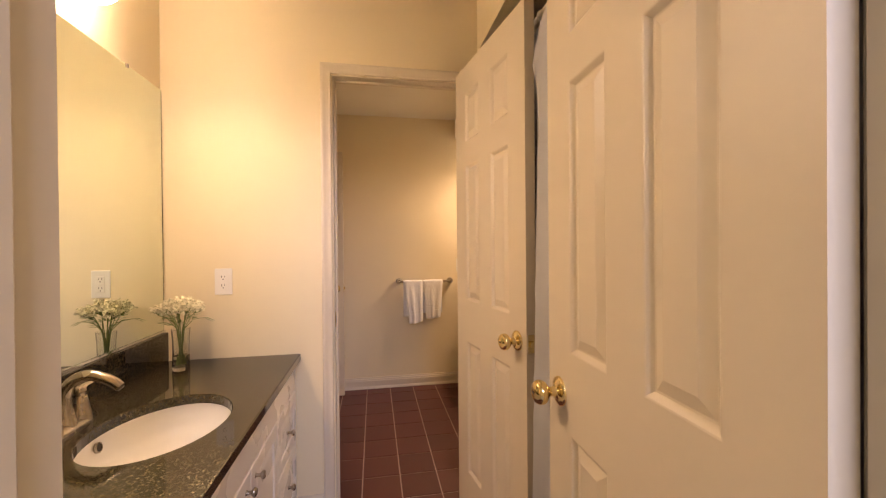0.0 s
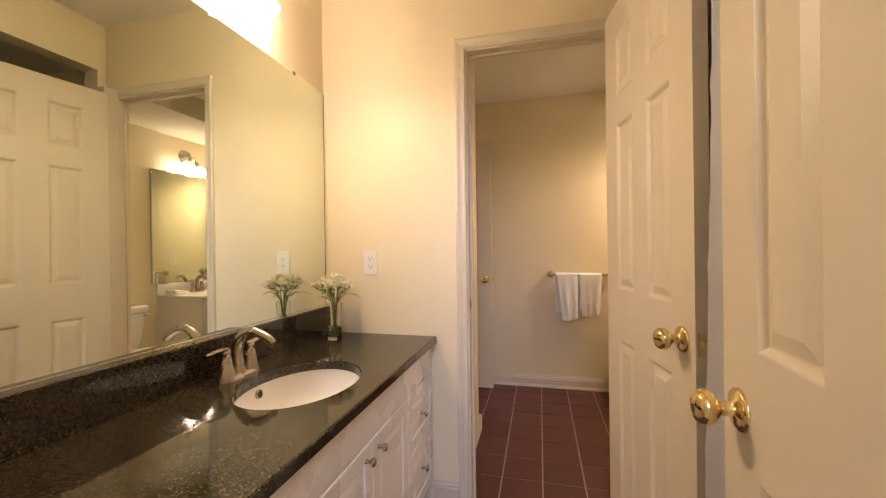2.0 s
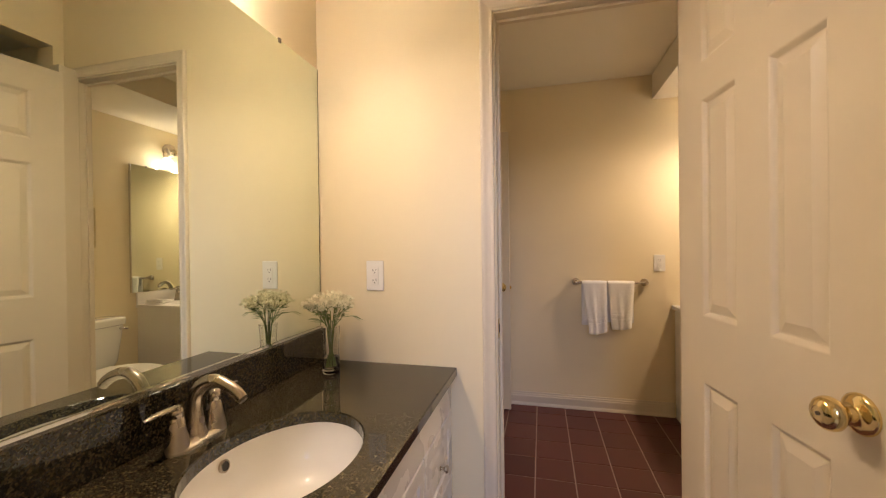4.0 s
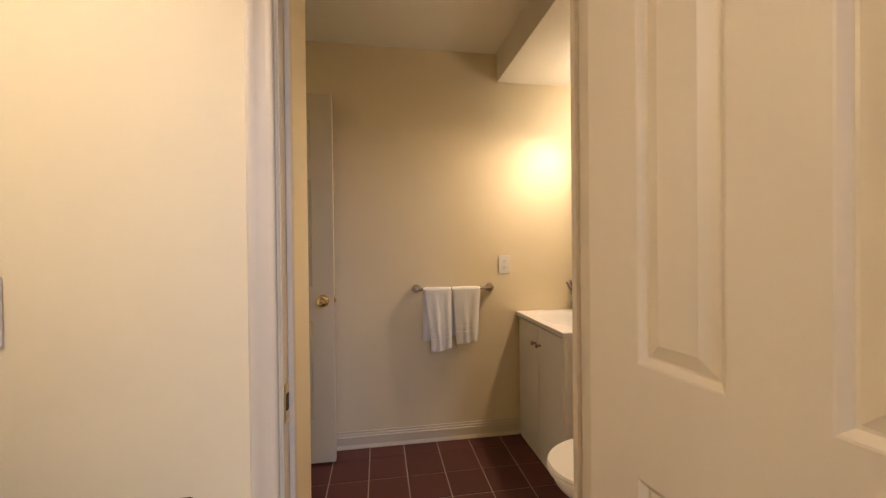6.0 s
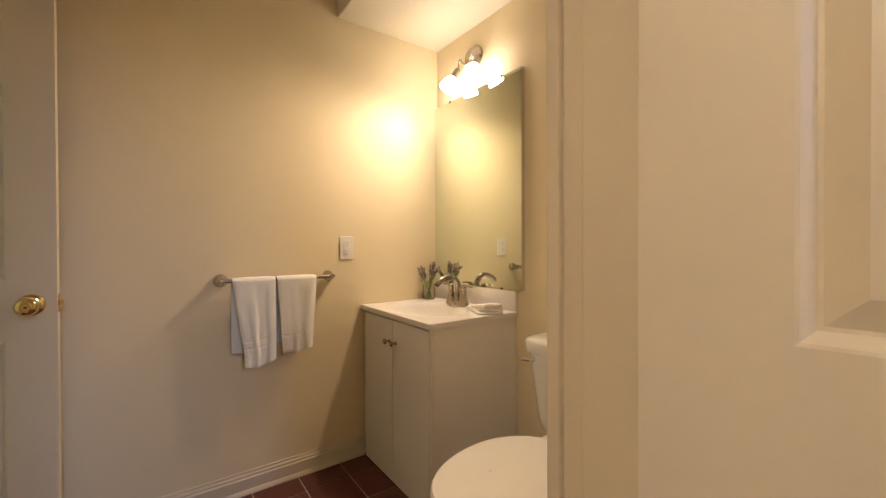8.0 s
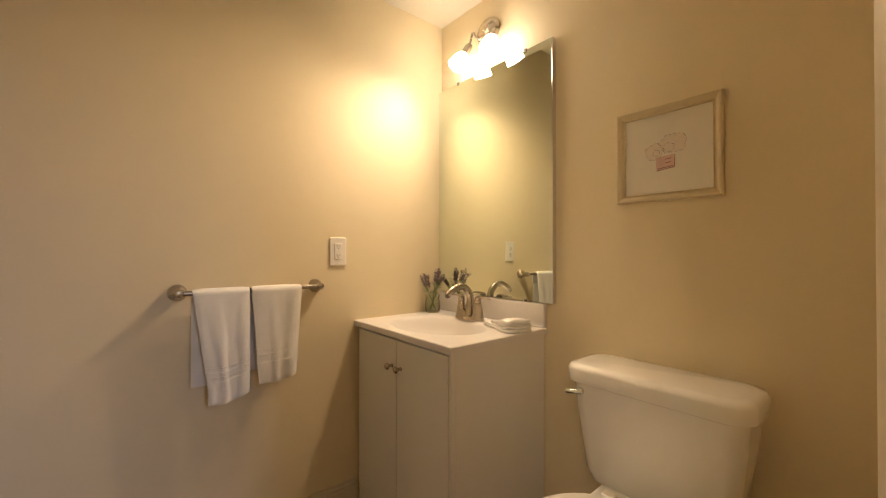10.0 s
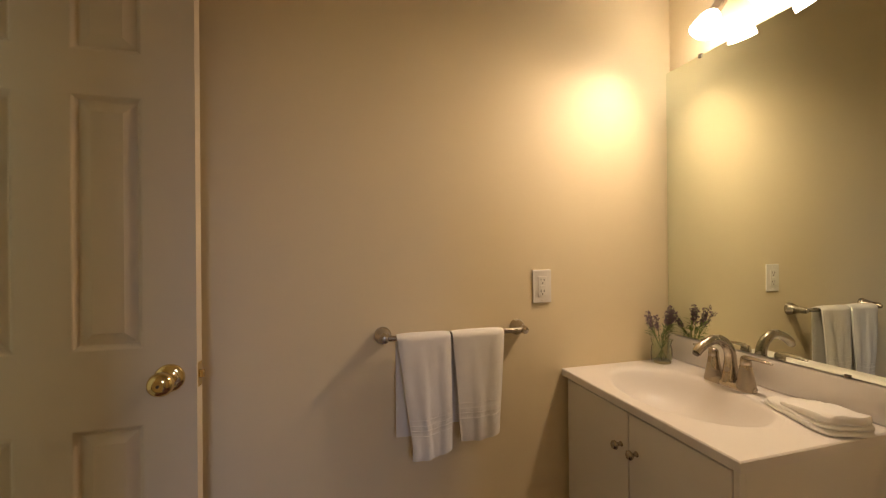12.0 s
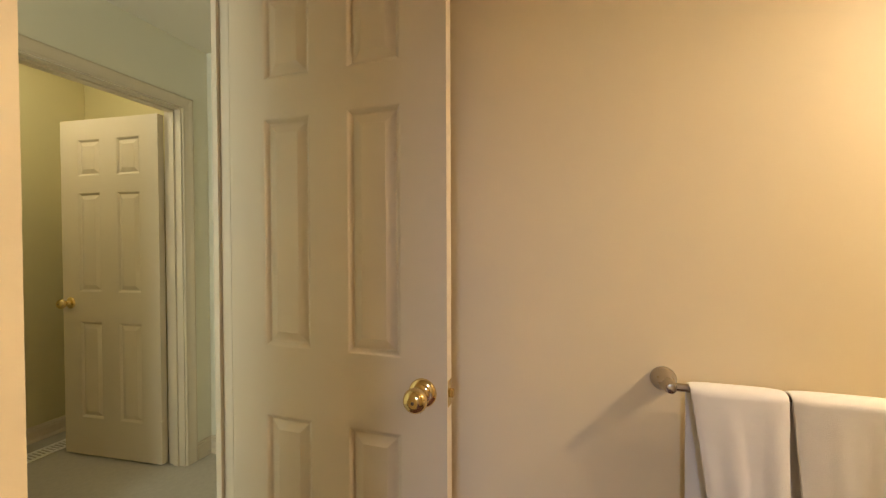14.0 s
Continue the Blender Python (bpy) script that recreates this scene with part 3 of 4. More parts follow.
bm = bmesh.new()
lathe(bm, [(0.0145, -0.002), (0.0145, 0.004), (0.0105, 0.005), (0.010, 0.001)], mo, 18)
overflow = part("overflow_ring", bm, NICKEL, sink1, "nickel overflow ring", True)
bm = bmesh.new()
lathe(bm, [(0.0098, -0.002), (0.0098, 0.003)], mo, 16)
part("overflow_hole", bm, SLOT, sink1, "dark overflow hole")


def faucet(name, m, label):
    """Two-handle centerset; local +x points over the basin."""
    f = thing(name, m, label, "faucet")
    bm = bmesh.new()
    n = 28
    def stad(g, z):
        out = []
        for i in range(n):
            t = 2 * math.pi * i / n
            s = 0.050 if math.sin(t) > 0 else -0.050
            out.append(((0.027 - g) * math.cos(t), s + (0.028 - g) * math.sin(t), z))
        return out
    loft(bm, [stad(0, 0), stad(0, 0.006), stad(0.004, 0.012), stad(0.010, 0.016), stad(0.013, 0.017)])
    part("base_plate", bm, NICKEL, f, "", True)
    pts = [(-0.002, 0, 0.010), (-0.005, 0, 0.040), (-0.006, 0, 0.068)]
    for i in range(15):
        a = radians(172 - 7.4 * i)
        pts.append((0.054 + 0.060 * math.cos(a), 0, 0.080 + 0.064 * math.sin(a)))
    pts += [(0.098, 0, 0.131), (0.117, 0, 0.119), (0.128, 0, 0.108)]
    rad = [0.027, 0.0225, 0.0190] + [0.0172 - 0.00022 * i for i in range(15)] + [0.0142, 0.0140, 0.0136]
    bm = bmesh.new()
    tube(bm, pts, rad, 16, 0.85)
    part("spout", bm, NICKEL, f, "", True)
    bm = bmesh.new()
    lathe(bm, [(0.0095, 0), (0.0095, 0.004)], Matrix.Translation((0.1285, 0, 0.1065)) @ Matrix.Rotation(radians(135), 4, "Y"), 14)
    part("aerator", bm, RUBBER, f)
    for s in (-1, 1):
        bm = bmesh.new()
        lathe(bm, [(0.0265, 0.008), (0.0235, 0.024), (0.0185, 0.052), (0.0150, 0.074), (0.0142, 0.0755), (0.0142, 0.0775), (0.0150, 0.079), (0.0140, 0.092), (0.0105, 0.100), (0.005, 0.102)], Matrix.Translation((0, s * 0.051, 0)), 22)
        h = part("handle_post", bm, NICKEL, f, "", True)
        bm = bmesh.new()
        tube(bm, [(0.002, s * 0.047, 0.092), (0.002, s * 0.060, 0.0985), (0.001, s * 0.080, 0.0995), (0.0, s * 0.104, 0.0985), (-0.001, s * 0.124, 0.096)], [0.0105, 0.0110, 0.0100, 0.0085, 0.0045], 12, 0.55)
        part("lever", bm, NICKEL, h, "", True)
    bm = bmesh.new()
    tube(bm, [(-0.024, 0, 0.01), (-0.024, 0, 0.05)], 0.0025, 8)
    lathe(bm, [(0.005, 0.05), (0.0055, 0.056), (0.003, 0.060)], Matrix.Translation((-0.024, 0, 0)), 10)
    part("drain_rod", bm, NICKEL, f, "", True)
    return f


faucet("sink_faucet", pose(-0.325, SY, ZC1), "brushed nickel two-handle faucet behind the granite sink")

mir1 = thing("wall_mirror", Matrix(), "large frameless wall mirror above the granite counter", "mirror")
part("mirror_glass", boxes((XM + 0.001, XM + 0.0062, YE + 0.06, YA - 0.009, 0.879, 1.918)), MIRROR, mir1)
# Dark strip whose colour stands for the shade in the gap by the wall.
part("mirror_edge", boxes((XM + 0.001, XM + 0.0058, YA - 0.0088, YA - 0.0048, 0.879, 1.918)), MIRRORDARK, mir1, "dark strip for the shaded gap beside the mirror")
for y in (1.10, 2.08):
    part("mirror_clip", boxes((XM + 0.001, XM + 0.009, y - 0.006, y + 0.006, 1.909, 1.924), bevel=0.001), RUBBER, mir1)
part("mirror_channel", boxes((XM + 0.001, XM + 0.011, YE + 0.06, YA - 0.004, 0.8763, 0.8785), (XM + 0.0075, XM + 0.011, YE + 0.06, YA - 0.004, 0.8785, 0.886)), CHROME, mir1, "bright metal channel under the mirror")


def two_lamp_light(name, m, label, power, glow, cone, lean):
    """Round canopy with two arms, bent sockets and flared shades. Local -x points into the room, y along the wall."""
    f = thing(name, m, label, "vanity light")
    bm = bmesh.new()
    lathe(bm, [(0.058, 0), (0.058, 0.008), (0.054, 0.013), (0.040, 0.016), (0.018, 0.018), (0.014, 0.026), (0.010, 0.032), (0.003, 0.034)], Matrix.Diagonal((1, 1.16, 1, 1)) @ Matrix.Rotation(radians(-90), 4, "Y"), 36)
    part("canopy", bm, NICKEL, f, "brushed nickel round canopy", True)
    for s in (-1, 1):
        bm = bmesh.new()
        tube(bm, [(-0.022, s * 0.006, -0.026), (-0.044, s * 0.016, -0.044), (-0.054, s * 0.030, -0.030), (-0.052, s * 0.044, -0.006), (-0.046, s * 0.060, 0.002), (-0.042, s * 0.072, -0.010), (-0.0440, s * 0.0776, -0.036)], 0.0050, 10)
        arm = part("arm", bm, NICKEL, f, "slim bent nickel arm", True)
        d = Matrix.Translation((-0.0556, s * 0.0818, -0.062)) @ Matrix.Rotation(radians(30), 4, "Y") @ Matrix.Rotation(radians(10 * s), 4, "X")
        bm = bmesh.new()
        lathe(bm, [(0.004, 0.026), (0.012, 0.024), (0.0165, 0.017), (0.0178, 0.010), (0.0178, -0.034), (0.0165, -0.040)], d, 20)
        part("socket", bm, NICKEL, arm, "", True)
        bm = bmesh.new()
        lathe(bm, [(0.018, -0.034), (0.026, -0.044), (0.033, -0.060), (0.037, -0.080), (0.041, -0.104), (0.0395, -0.104), (0.035, -0.080), (0.031, -0.060), (0.024, -0.044), (0.016, -0.035)], d, 28, cap=False)
        part("shade", bm, glow, f, "glowing frosted glass shade", True)
        shaded_bulb("vanity_bulb", Matrix.Translation(m @ d @ Vector((0, 0, -0.097))) @ m.to_3x3().to_4x4() @ Matrix.Rotation(radians(lean), 4, "Y"), power, WARM, 0.028, cone)
    return f


two_lamp_light("vanity_light", pose(XM, 1.694, 2.150, 0, 0, 180), "brushed nickel two-lamp light with glowing shades above the wide mirror", LAMP1, SHADE1, 158, 22)


def outlet(name, m, label):
    """Duplex outlet plate; local x across, z up, facing -y."""
    f = thing(name, m, label, "wall outlet")
    part("cover_plate", boxes((-0.036, 0.036, -0.006, -0.0005, -0.058, 0.058), bevel=0.0025), PLASTIC, f)
    part("receptacle", boxes((-0.0165, 0.0165, -0.0085, -0.006, -0.034, 0.034), bevel=0.001), PLASTIC, f)
    for z in (-0.019, 0.019):
        for x, h in ((-0.006, 0.0045), (0.006, 0.0036)):
            part("slot", boxes((x - 0.001, x + 0.001, -0.0092, -0.0082, z - h + 0.003, z + h + 0.003)), SLOT, f)
        bm = bmesh.new()
        lathe(bm, [(0.0024, 0), (0.0024, 0.0009)], Matrix.Translation((0, -0.0083, z - 0.008)) @ Matrix.Rotation(radians(90), 4, "X"), 10)
        part("ground_hole", bm, SLOT, f)
    for x in (-0.005, 0.005):
        part("test_button", boxes((x - 0.004, x + 0.004, -0.0098, -0.0084, -0.003, 0.003), bevel=0.0006), PLASTIC, f)
    for z in (-0.048, 0.048):
        bm = bmesh.new()
        lathe(bm, [(0.003, 0), (0.0026, 0.0012)], Matrix.Translation((0, -0.006, z)) @ Matrix.Rotation(radians(90), 4, "X"), 10)
        part("screw", bm, PLASTIC, f)
    return f


outlet("wall_outlet", pose(-0.168, YA, 1.090), "white outlet with test buttons on the cream wall")
outlet("wall_outlet", pose(1.259, YF, 1.069), "white outlet with test buttons above the towel bar")


def leaf_blade(bm, p, d, up, length, width):
    p, d, up = Vector(p), Vector(d).normalized(), Vector(up).normalized()
    s = d.cross(up).normalized()
    q = [p, p + d * length * 0.4 + s * width + up * length * 0.05, p + d * length - up * length * 0.08, p + d * length * 0.4 - s * width + up * length * 0.05, p + d * length * 0.45 + up * length * 0.09]
    v = [bm.verts.new(x) for x in q]
    for a, b in ((0, 1), (1, 2), (2, 3), (3, 0)):
        bm.faces.new((v[a], v[b], v[4]))


def blossom(bm, p, r, rnd):
    """A small five-petalled floret."""
    n = Vector((rnd.uniform(-1, 1), rnd.uniform(-1, 1), rnd.uniform(0.2, 1))).normalized()
    u = n.orthogonal().normalized()
    w = n.cross(u)
    c = bm.verts.new(Vector(p))
    a0 = rnd.uniform(0, 6)
    for k in range(5):
        a = a0 + k * 2 * math.pi / 5
        t = [Vector(p) + r * (math.cos(a + e) * u + math.sin(a + e) * w) * f + n * r * h for e, f, h in ((-0.45, 0.75, 0.25), (0.0, 1.05, 0.38), (0.45, 0.75, 0.25))]
        v = [bm.verts.new(q) for q in t]
        bm.faces.new((c, v[0], v[1]))
        bm.faces.new((c, v[1], v[2]))


def flower_vase(m):
    f = thing("flower_vase", m, "clear glass vase of small cream-white flowers on the granite counter", "flower vase")
    rnd = random.Random(5)
    bm = bmesh.new()
    lathe(bm, [(0.027, 0), (0.0305, 0.003), (0.0310, 0.012), (0.0300, 0.03), (0.0285, 0.07), (0.0295, 0.12), (0.033, 0.165), (0.0318, 0.1655), (0.0280, 0.12), (0.0268, 0.07), (0.0280, 0.03), (0.0255, 0.018), (0.001, 0.015)], Matrix(), 32)
    g = part("glass", bm, GLASS, f, "clear glass", True)
    bm = bmesh.new()
    lathe(bm, [(0.001, 0.0165), (0.0245, 0.0195), (0.0272, 0.031), (0.0268, 0.058), (0.001, 0.058)], Matrix(), 24)
    part("water", bm, WATER, f, "", True)
    stems, leaves, petals = bmesh.new(), bmesh.new(), bmesh.new()
    for k in range(13):
        a = 2.4 * k + rnd.uniform(-0.3, 0.3)
        spread = 0.076 * math.sqrt((k + 0.5) / 13)
        tip = Vector((spread * math.cos(a), spread * math.sin(a), 0.268 + rnd.uniform(-0.010, 0.010) - 5.0 * spread * spread))
        base = Vector((rnd.uniform(-0.012, 0.012), rnd.uniform(-0.012, 0.012), 0.022))
        waist = Vector((rnd.uniform(-0.005, 0.005), rnd.uniform(-0.005, 0.005), 0.085))
        neck = Vector((0.013 * math.cos(a), 0.013 * math.sin(a), 0.165))
        tube(stems, [base, waist, neck, neck.lerp(tip, 0.5) + Vector((0, 0, 0.008)), tip], [0.0021, 0.0020, 0.0017, 0.0013, 0.0009], 6)
        for j in range(34):
            off = Vector((rnd.gauss(0, 0.012), rnd.gauss(0, 0.012), rnd.gauss(0.002, 0.008)))
            p = tip + off
            tube(stems, [neck.lerp(tip, 0.7), tip + off * 0.5 - Vector((0, 0, 0.008)), p], [0.0007, 0.0005, 0.0004], 4)
            for q in range(3):
                blossom(petals, p + Vector((rnd.gauss(0, 0.004), rnd.gauss(0, 0.004), rnd.gauss(0, 0.003))), rnd.uniform(0.0042, 0.0072), rnd)
        for j in range(4):
            leaf_blade(leaves, neck.lerp(tip, rnd.uniform(0.15, 0.75)), (math.cos(a + rnd.uniform(-1, 1)), math.sin(a + rnd.uniform(-1, 1)), 0.3), (0, 0, 1), rnd.uniform(0.03, 0.05), 0.006)
    for a in (0.05, 2.6):
        c, s = math.cos(a), math.sin(a)
        tube(stems, [(0.01 * c, 0.01 * s, 0.16), (0.045 * c, 0.045 * s, 0.20), (0.085 * c, 0.085 * s, 0.205), (0.115 * c, 0.115 * s, 0.188)], [0.0014, 0.0012, 0.001, 0.0005], 6)
        leaf_blade(leaves, (0.075 * c, 0.075 * s, 0.206), (c, s, -0.25), (0, 0, 1), 0.055, 0.005)
    tagged(part("stem", stems, STEM, f), kind="stuff")
    tagged(part("leaf_spray", leaves, STEM, f), kind="stuff")
    tagged(part("blossom_stuff", petals, PETAL, f, "cream-white florets"), kind="stuff")
    return f


flower_vase(pose(-0.275, 2.165, ZC1))

# ---- tub behind the doors ----
tub = thing("bathtub", Matrix(), "white enamel alcove bathtub behind the curtain", "bathtub")
bm = bmesh.new()
def tub_ring(g, z):
    return [(x, y, z) for x, y in ((XT + 0.102 + g, YE + 0.003 + g), (XR - 0.003 - g, YE + 0.003 + g), (XR - 0.003 - g, YA - 0.003 - g), (XT + 0.102 + g, YA - 0.003 - g))]
loft(bm, [tub_ring(0, 0), tub_ring(0, 0.42), tub_ring(0.01, 0.43), tub_ring(0.06, 0.43), tub_ring(0.08, 0.40), tub_ring(0.13, 0.10), tub_ring(0.16, 0.08)])
part("tub_body", bm, TUB, tub)
curtain = thing("shower_curtain", Matrix(), "white cloth shower curtain hanging from a white rod", "shower curtain")
bm = bmesh.new()
rows = []
ny = 150
levels = [0.22 + 1.77 * k / 44 for k in range(45)]
for z in levels:
    ring = []
    crease = 0.003 * math.exp(-((z % 0.135) - 0.02) ** 2 / 0.00012)
    for i in range(ny + 1):
        y = YE + 0.08 + (YA - YE - 0.16) * i / ny
        amp = 0.010
        low = 0.03 * min(1.0, max(0.0, (1.6 - z) / 1.3))
        out = 0.128 + low - (0.050 + low) * min(1.0, max(0.0, (y - 1.585) / 0.05)) - 0.05 * min(1.0, max(0.0, (y - 1.64) / 0.15))
        swell = out / (1 + math.exp(-(y - 1.395) / 0.010)) * min(1.0, max(0.0, (2.10 - z) / 0.30))
        ring.append((1.116 - 0.045 * min(1.0, max(0.0, (z - 1.7) / 0.25)) - swell - crease + 0.7 * amp * math.sin(i * 2 * math.pi / 17 + 0.6 * math.sin(i * 0.13)) + 0.008 * math.sin(i * 0.09), y, z))
    rows.append(ring)
loft(bm, rows, closed=False, cap=False)
bmesh.ops.solidify(bm, geom=bm.faces[:], thickness=0.002)
part("cloth", bm, CURTAIN, curtain, "", True)
for i in range(12):
    bm = bmesh.new()
    y = YE + 0.12 + (YA - YE - 0.24) * i / 11
    tube(bm, [(1.066 + 0.020 * math.cos(a), y, 2.020 + 0.024 * math.sin(a)) for a in (2 * math.pi * k / 12 for k in range(12))] , 0.003, 6)
    part("curtain_ring", bm, PLASTIC, curtain)
bm = bmesh.new()
tube(bm, [(1.066, YE + 0.046, 2.030), (1.066, YA - 0.046, 2.030)], 0.0125, 16)
tagged(part("curtain_rod", bm, PLASTIC, None, "", True), "white tubular curtain rod across the tub opening", "curtain rod")

# ---- toilet room ----
XC2, YC2, ZC2 = 1.335, 3.273, 0.775
CX2, CY2 = 1.550, 3.612
v2 = thing("small_vanity_cabinet", Matrix(), "plain white laminate vanity cabinet with two flat doors", "vanity cabinet")
fx = XC2 + 0.010
plank(v2, "side_panel", fx + 0.018, XR - 0.002, YC2 + 0.012, YC2 + 0.028, 0.0, ZC2 - 0.026, LAMINATE)
plank(v2, "side_panel", fx + 0.018, XR - 0.002, YF - 0.030, YF - 0.022, 0.0, ZC2 - 0.026, LAMINATE)
plank(v2, "back_panel", XR - 0.012, XR - 0.002, YC2 + 0.028, YF - 0.030, 0.0, ZC2 - 0.026, LAMINATE)
plank(v2, "plinth", fx + 0.004, fx + 0.018, YC2 + 0.014, YF - 0.022, 0.0, 0.085, LAMINATE)
plank(v2, "edge_strip", fx + 0.002, fx + 0.018, YC2 + 0.012, YC2 + 0.024, 0.085, ZC2 - 0.026, LAMINATE, 0.001)
ymid = (YC2 + 0.024 + YF - 0.022) / 2
for a, b, kz in ((YC2 + 0.026, ymid - 0.0015, 1), (ymid + 0.0015, YF - 0.024, -1)):
    dd = plank(v2, "cabinet_door", fx, fx + 0.017, a, b, 0.090, ZC2 - 0.034, LAMINATE, 0.002)
    nickel_knob(dd, (fx, (b - 0.028) if kz == 1 else (a + 0.028), 0.642), -1, r=0.0125)

def soft_bowl(cx, cy, a, b, z, depth, n=56):
    """A basin that rolls softly out of its slab."""
    prof = [(1.0, 0), (0.97, -0.006), (0.93, -0.03), (0.89, -0.10), (0.85, -0.24), (0.80, -0.42), (0.72, -0.64), (0.58, -0.83), (0.36, -0.95), (0.10, -1.0)]
    bm = bmesh.new()
    rings = [[(cx + a * k * math.cos(2 * math.pi * i / n), cy + b * k * math.sin(2 * math.pi * i / n), z + h * depth) for i in range(n)] for k, h in prof]
    loft(bm, rings, cap=False)
    bm.faces.new([bm.verts.new(p) for p in rings[-1]])
    bmesh.ops.remove_doubles(bm, verts=bm.verts, dist=1e-5)
    return bm


top2 = thing("marble_sink_top", Matrix(), "white cultured marble sink top with integral oval basin", "sink top")
part("slab", counter_with_hole(XC2, XR - 0.002, YC2, YF - 0.002, ZC2 - 0.024, ZC2, CX2, CY2, 0.176, 0.246, 64, 0.003), MARBLE, top2)
part("basin", soft_bowl(CX2, CY2, 0.1795, 0.2495, ZC2 - 0.0004, 0.115), MARBLE, top2, "", True)
part("backsplash", boxes((XR - 0.022, XR - 0.002, YC2, YF - 0.002, ZC2 + 0.0005, 0.868), bevel=0.005), MARBLE, top2, "", True)
bm = bmesh.new()
lathe(bm, [(0.020, 0), (0.020, 0.003), (0.012, 0.004)], Matrix.Translation((CX2, CY2, ZC2 - 0.1155)), 18)
part("drain", bm, NICKEL, top2, "", True)
faucet("sink_faucet", pose(1.735, CY2, ZC2, 0, 0, 180), "brushed nickel two-handle faucet on the white sink top")

mir2 = thing("wall_mirror", Matrix(), "frameless wall mirror with bright edge above the small sink", "mirror")
part("mirror_glass", boxes((XR - 0.0215, XR - 0.016, 3.236, YF - 0.003, 0.872, 1.874)), MIRROR, mir2)
part("mirror_backing", boxes((XR - 0.0155, XR - 0.001, 3.240, YF - 0.003, 0.876, 1.870)), MIRRORDARK, mir2, "dull grey-green mirror backing")
part("mirror_edge", boxes((XR - 0.0225, XR - 0.001, 3.2315, 3.2355, 0.872, 1.874), bevel=0.001), CHROME, mir2, "bright polished mirror edge")
for y in (3.36, 3.76):
    part("mirror_clip", boxes((XR - 0.025, XR - 0.001, y - 0.006, y + 0.006, 1.866, 1.880), bevel=0.001), RUBBER, mir2)
    part("mirror_clip", boxes((XR - 0.025, XR - 0.001, y - 0.006, y + 0.006, 0.869, 0.878), bevel=0.001), RUBBER, mir2)


two_lamp_light("sink_light", pose(XR, 3.578, 2.052), "brushed nickel two-lamp light with glowing shades above the small mirror", LAMP2, SHADE2, 132, 40)

# towel bar and towels
YB1, ZB1 = 3.855, 0.933
bar = thing("towel_bar", Matrix(), "brushed nickel towel bar on the cream wall", "towel bar")
bm = bmesh.new()
tube(bm, [(0.705, YB1, ZB1), (1.160, YB1, ZB1)], 0.0085, 16)
part("rod", bm, NICKEL, bar, "", True)
for x in (0.703, 1.162):
    bm = bmesh.new()
    lathe(bm, [(0.027, 0), (0.027, 0.006), (0.024, 0.014), (0.018, 0.028), (0.0135, 0.045), (0.0130, 0.062), (0.010, 0.070), (0.003, 0.072)], Matrix.Translation((x, YF - 0.0005, ZB1)) @ Matrix.Rotation(radians(90), 4, "X"), 24)
    part("mounting_post", bm, NICKEL, bar, "", True)


